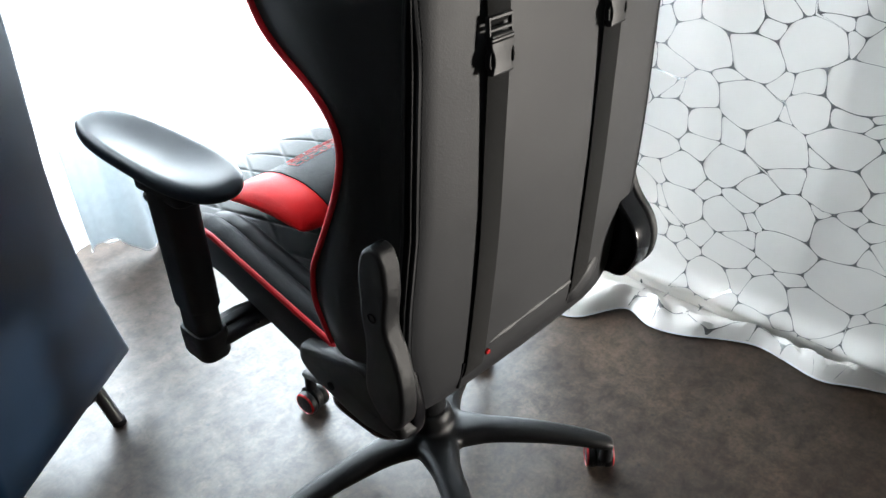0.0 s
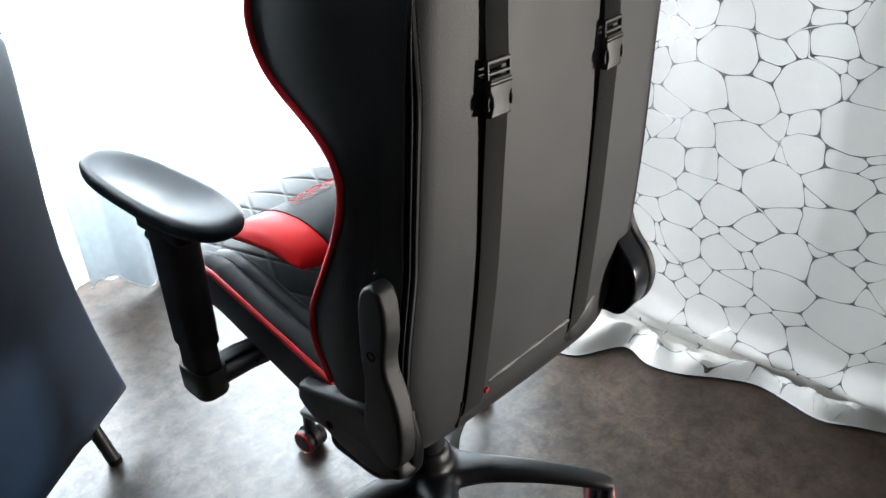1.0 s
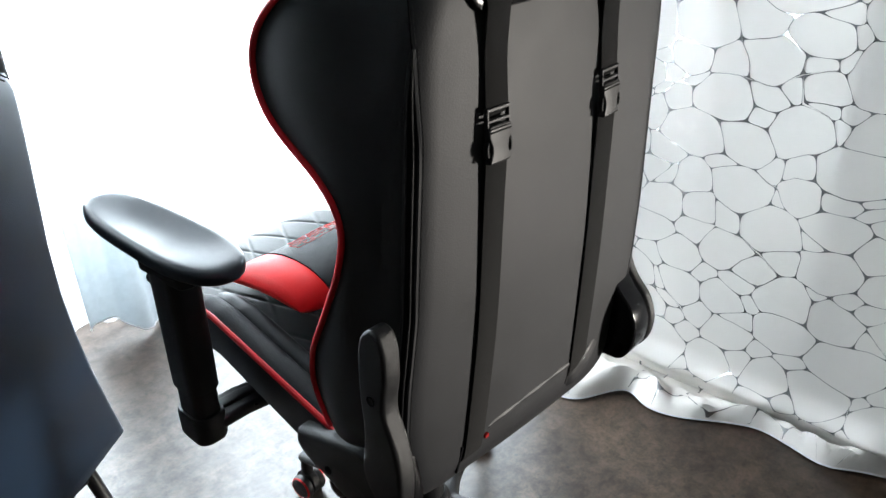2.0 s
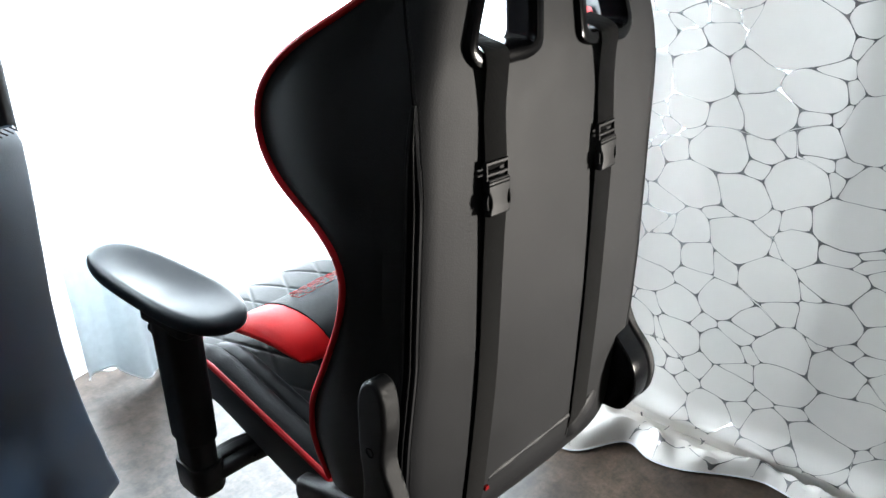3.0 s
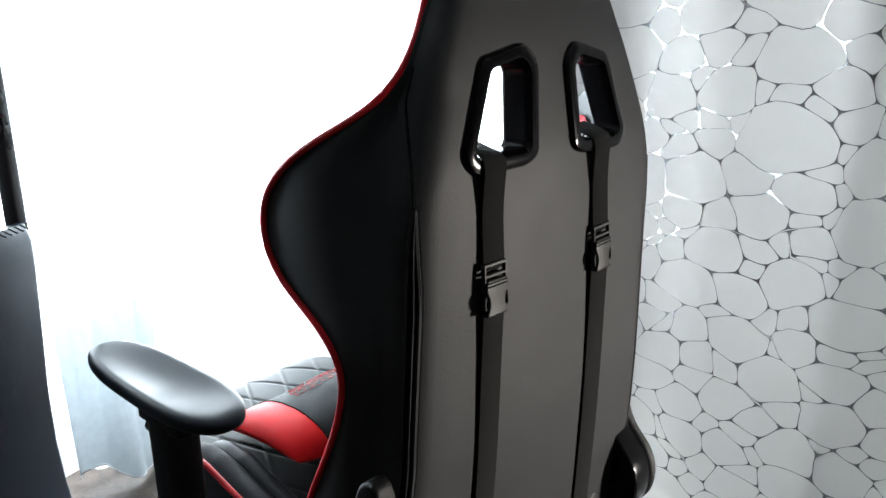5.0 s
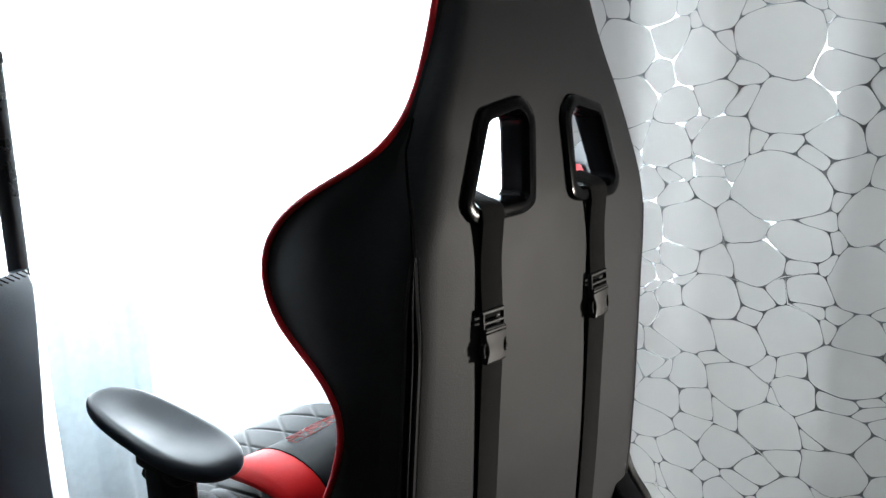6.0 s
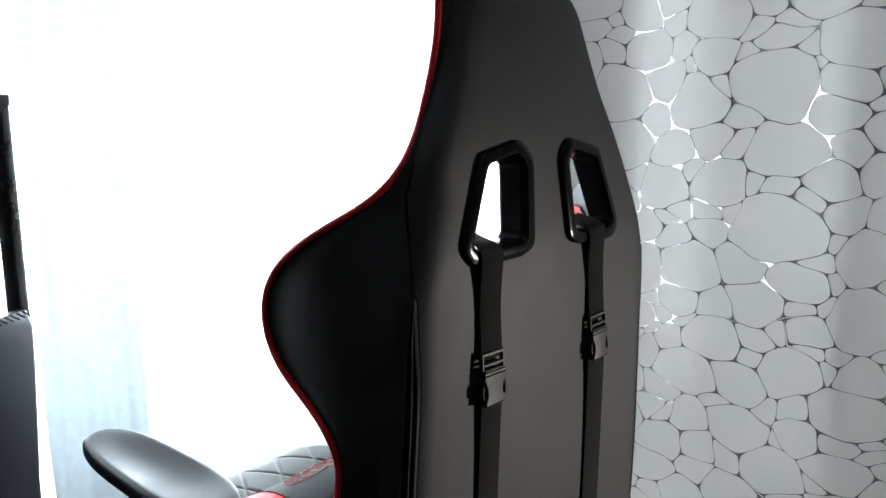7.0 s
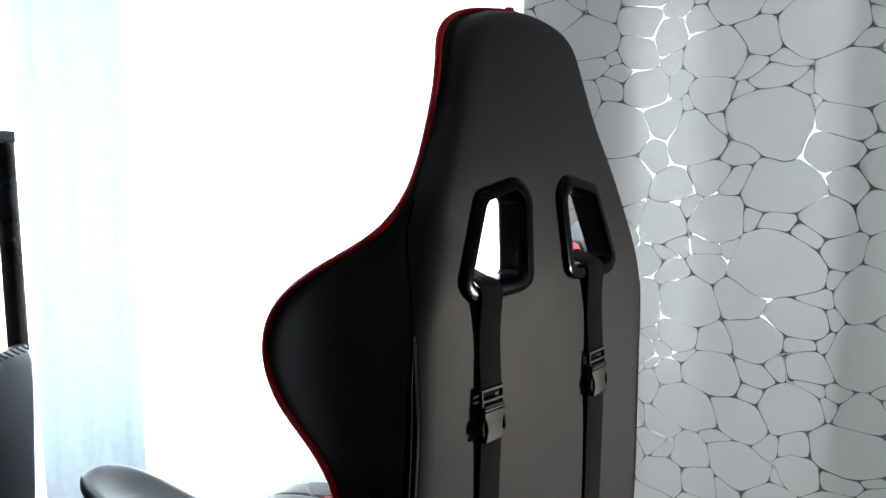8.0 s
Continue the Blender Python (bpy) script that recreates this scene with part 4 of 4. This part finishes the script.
def caster(angle, turn):
    trail = 0.034 if math.sin(angle) > 0.3 and math.cos(angle) > 0 else 0.03 if math.sin(angle) < -0.6 and math.cos(angle) > 0.5 else 0.0
    at = Matrix.Translation((RADIUS * math.cos(angle) + trail, RADIUS * math.sin(angle) + trail, 0)) @ Euler((0, 0, turn)).to_matrix().to_4x4()
    stem = Matrix.Translation((RADIUS * math.cos(angle), RADIUS * math.sin(angle), 0))
    hood = part("caster", placed(lathe([(0.001, 0.095), (0.012, 0.095), (0.013, 0.06), (0.001, 0.058)], 14), stem), NYLON, chair, "black twin-wheel caster with red rings")
    shell_loops = []
    for x in (-0.008, -0.0075, 0.0075, 0.008):
        shell_loops.append([(x, 0.028 * math.cos(a) * (0.97 if abs(x) > 0.0076 else 1), 0.032 + 0.03 * math.sin(a)) for a in np.linspace(-0.3, math.pi + 0.6, 22)])
    part("fork", placed(loft(shell_loops), at), NYLON, hood)
    for s in (-1, 1):
        wheel = [(0.001, 0.0), (0.022, 0.0), (0.0262, 0.002), (0.0275, 0.006), (0.0275, 0.012), (0.0255, 0.0155), (0.02, 0.017), (0.001, 0.0172)]
        turn_m = at @ Matrix.Translation((s * 0.0085, 0, 0.0275)) @ Euler((0, s * radians(90), 0)).to_matrix().to_4x4()
        part("wheel", placed(lathe(wheel, 26), turn_m), NYLON, hood)
        part("ring", placed(loft([[(r * math.cos(2 * math.pi * k / 26), r * math.sin(2 * math.pi * k / 26), h) for k in range(26)] for r, h in ((0.0225, 0.0164), (0.0232, 0.0182), (0.025, 0.0172), (0.0262, 0.0152), (0.0252, 0.0148))], caps=False), turn_m), RED_PLASTIC, hood, "red wheel ring")


star_base()
for k in range(5):
    a = STAR + k * 2 * math.pi / 5
    caster(a, (-0.85, 0.7, 0.1, 1.9, 0.2)[k])

# ---------------------------------------------------------------- lumbar pillow on the seat
pillow = thing("lumbar_pillow", "black and red leather lumbar pillow lying on the quilted seat", "pillow")


def pillow_ring(x, x0, x1, n=26):
    q = 2 * (x - x0) / (x1 - x0) - 1
    k = max(0.0, 1 - abs(q) ** 9) ** 0.5
    cy, cz = 0.211, 0.609 + 0.002 * math.sin(x * 30)
    ring = []
    for i in range(n):
        a = 2 * math.pi * i / n
        c, s = math.cos(a), math.sin(a)
        ry, rz = 0.107 * (0.93 + 0.07 * k), 0.011 + 0.024 * k - 0.008 * max(0.0, -q)
        y = ry * math.copysign(abs(c) ** 0.8, c)
        z = rz * math.copysign(abs(s) ** 0.9, s)
        ring.append((x, cy + y, cz + z - 0.06 * y - 1.5 * y * y))
    return ring


P0, P1 = -0.152, 0.20
for name, a, b, mat, label in (("pillow_end", P0, -0.088, LEATHER_RED, "glossy red leather end"), ("pillow_middle", -0.088, 0.123, LEATHER_SOFT, "perforated black leather middle"), ("pillow_end", 0.123, P1, LEATHER_RED, "glossy red leather end")):
    part(name, loft([pillow_ring(x, P0, P1) for x in np.linspace(a, b, 16)]), mat, pillow, label)
for x in (-0.088, 0.123):
    part("pillow_seam", tube(pillow_ring(x, P0 - 0.002, P1 + 0.002) + pillow_ring(x, P0 - 0.002, P1 + 0.002)[:1], 0.0016, 6), DARK, pillow)

# two rows of red embroidered lettering shown as plain shapes
letters = bmesh.new()


def pillow_top(x, t):
    ring = pillow_ring(x, P0, P1, 60)
    i = t * 60
    a, b = Vector(ring[int(i) % 60]), Vector(ring[(int(i) + 1) % 60])
    return a.lerp(b, i - int(i)) + Vector((0, 0, 0.0012))


for row, (t0, t1) in enumerate(((0.195, 0.23), (0.158, 0.188))):
    for k in range(6):
        x = -0.055 + 0.02 * k + 0.012 * row
        for (xa, ta), (xb, tb) in (((0, 0), (0, 1)), ((0, 0), (1, 0)), ((0, 1), (1, 1)), ((0, 0.5), (0.8, 0.5)), ((1, 0.5), (1, 1 if k % 2 else 0.1))):
            pts = [pillow_top(x + 0.015 * (xa + (xb - xa) * q), t0 + (t1 - t0) * (ta + (tb - ta) * q)) for q in (0, 0.5, 1)]
            if (pts[0] - pts[2]).length > 1e-4:
                tube(pts, 0.0006, 5, bm=letters)
part("embroidery", letters, RED_THREAD, pillow, "red embroidered marks")


# ---------------------------------------------------------------- the second chair
U, N = Vector((-0.85, -0.527, 0)), Vector((-0.527, 0.85, 0))
CORNER = Vector((-0.282, 0.655, 0))
side_chair = thing("leather_chair", "black leather chair back on a black steel frame, seen from behind", "chair")


def at_panel(u, n, z):
    return CORNER + U * u + N * n + Vector((0, 0, z))


def leather_panel():
    edge = curve_of([(0.07, -0.066), (0.12, -0.055), (0.207, -0.026), (0.325, 0.009), (0.42, 0.03), (0.514, 0.041), (0.618, 0.038), (0.729, 0.022), (0.85, 0.002), (0.93, -0.006)])
    loops = []
    for z in np.linspace(0.105, 0.915, 34):
        e = edge(z)
        k = min(1, (z - 0.105) / 0.02 + 0.3, (0.915 - z) / 0.012 + 0.3)
        prof = rounded(0.385 - e, 0.05 * k, 0.018 * k, 4)
        bow = -0.02 * math.sin(math.pi * (z - 0.125) / 0.79)
        pad = [-0.012 * k * (1 - (2 * a / (0.385 - e)) ** 2) if b < 0 else 0.0 for a, b in prof]
        prof = [(a, b + d) for (a, b), d in zip(prof, pad)]
        loops.append([at_panel((0.385 + e) / 2 - a, 0.03 + b + bow, z - 0.012 * max(0, 1 - (z - 0.105) / 0.3) - 0.03 * max(0, 1 - (z - 0.105) / 0.3) * ((0.385 + e) / 2 - a) / 0.385) for a, b in prof])
    part("back_panel", loft(loops), OLD_LEATHER, side_chair, "worn black leather back panel, blue sheen in its colour")
    part("edge_welt", tube([at_panel(edge(z) - 0.001, 0.03 - 0.02 * math.sin(math.pi * (z - 0.125) / 0.79), z) for z in np.linspace(0.128, 0.91, 50)], 0.003, 6), OLD_LEATHER, side_chair)
    seam = bmesh.new()
    for u in np.arange(0.01, 0.37, 0.014):
        tube([at_panel(u, 0.004, 0.908), at_panel(u + 0.007, 0.004, 0.912), at_panel(u + 0.011, 0.012, 0.918)], 0.0013, 5, bm=seam)
    tagged(part("top_stitching", seam, DARK, side_chair, "coarse black lacing"), kind="stuff")
    part("corner_cap", placed(lathe([(0.001, 0), (0.006, 0), (0.007, 0.004), (0.003, 0.012), (0.001, 0.012)], 12), Matrix.Translation(at_panel(-0.046, 0.03, 0.115)) @ Euler((0, radians(60), 0)).to_matrix().to_4x4()), STEEL, side_chair)


leather_panel()
frame_path = [at_panel(-0.016, 0.05, 0.85), at_panel(-0.016, 0.05, 1.27), at_panel(-0.01, 0.05, 1.282), at_panel(0.34, 0.05, 1.282), at_panel(0.346, 0.05, 1.27), at_panel(0.346, 0.05, 0.85)]
part("back_frame", sweep(frame_path[:2], rounded(0.024, 0.03, 0.004, 3), up=tuple(N)), STEEL, side_chair, "square black steel tube")
part("back_frame", sweep(frame_path[4:], rounded(0.024, 0.03, 0.004, 3), up=tuple(N)), STEEL, side_chair)
part("top_rail", sweep([at_panel(-0.028, 0.05, 1.281), at_panel(0.358, 0.05, 1.281)], rounded(0.03, 0.022, 0.004, 3)), STEEL, side_chair)
part("cross_rail", sweep([at_panel(0.04, 0.055, 0.93), at_panel(0.34, 0.055, 0.93)], rounded(0.02, 0.02, 0.004, 3)), STEEL, side_chair)
for u in (0.064,):
    foot = at_panel(u, 0.0, 0.0)
    leg = part("leg", tube([foot, foot + N * 0.05 + Vector((0, 0, 0.16))], 0.0145, 14), STEEL, side_chair, "round black steel leg")
    part("foot_cap", tube([foot, foot + Vector((0, 0, 0.012))], 0.015, 14), DARK, leg)
    far = at_panel(u, 0.4, 0.0)
    part("leg", tube([far, far - N * 0.05 + Vector((0, 0, 0.3))], 0.0095, 12), STEEL, side_chair)
part("leg_brace", tube([at_panel(0.08, 0.025, 0.085), at_panel(0.24, 0.025, 0.115)], 0.006, 10), STEEL, side_chair)
part("seat", loft([[at_panel(u, n, z) for u, n in ((0.02, 0.05), (0.36, 0.05), (0.36, 0.45), (0.02, 0.45))] for z in (0.28, 0.33)]), OLD_LEATHER, side_chair, "worn black leather seat")
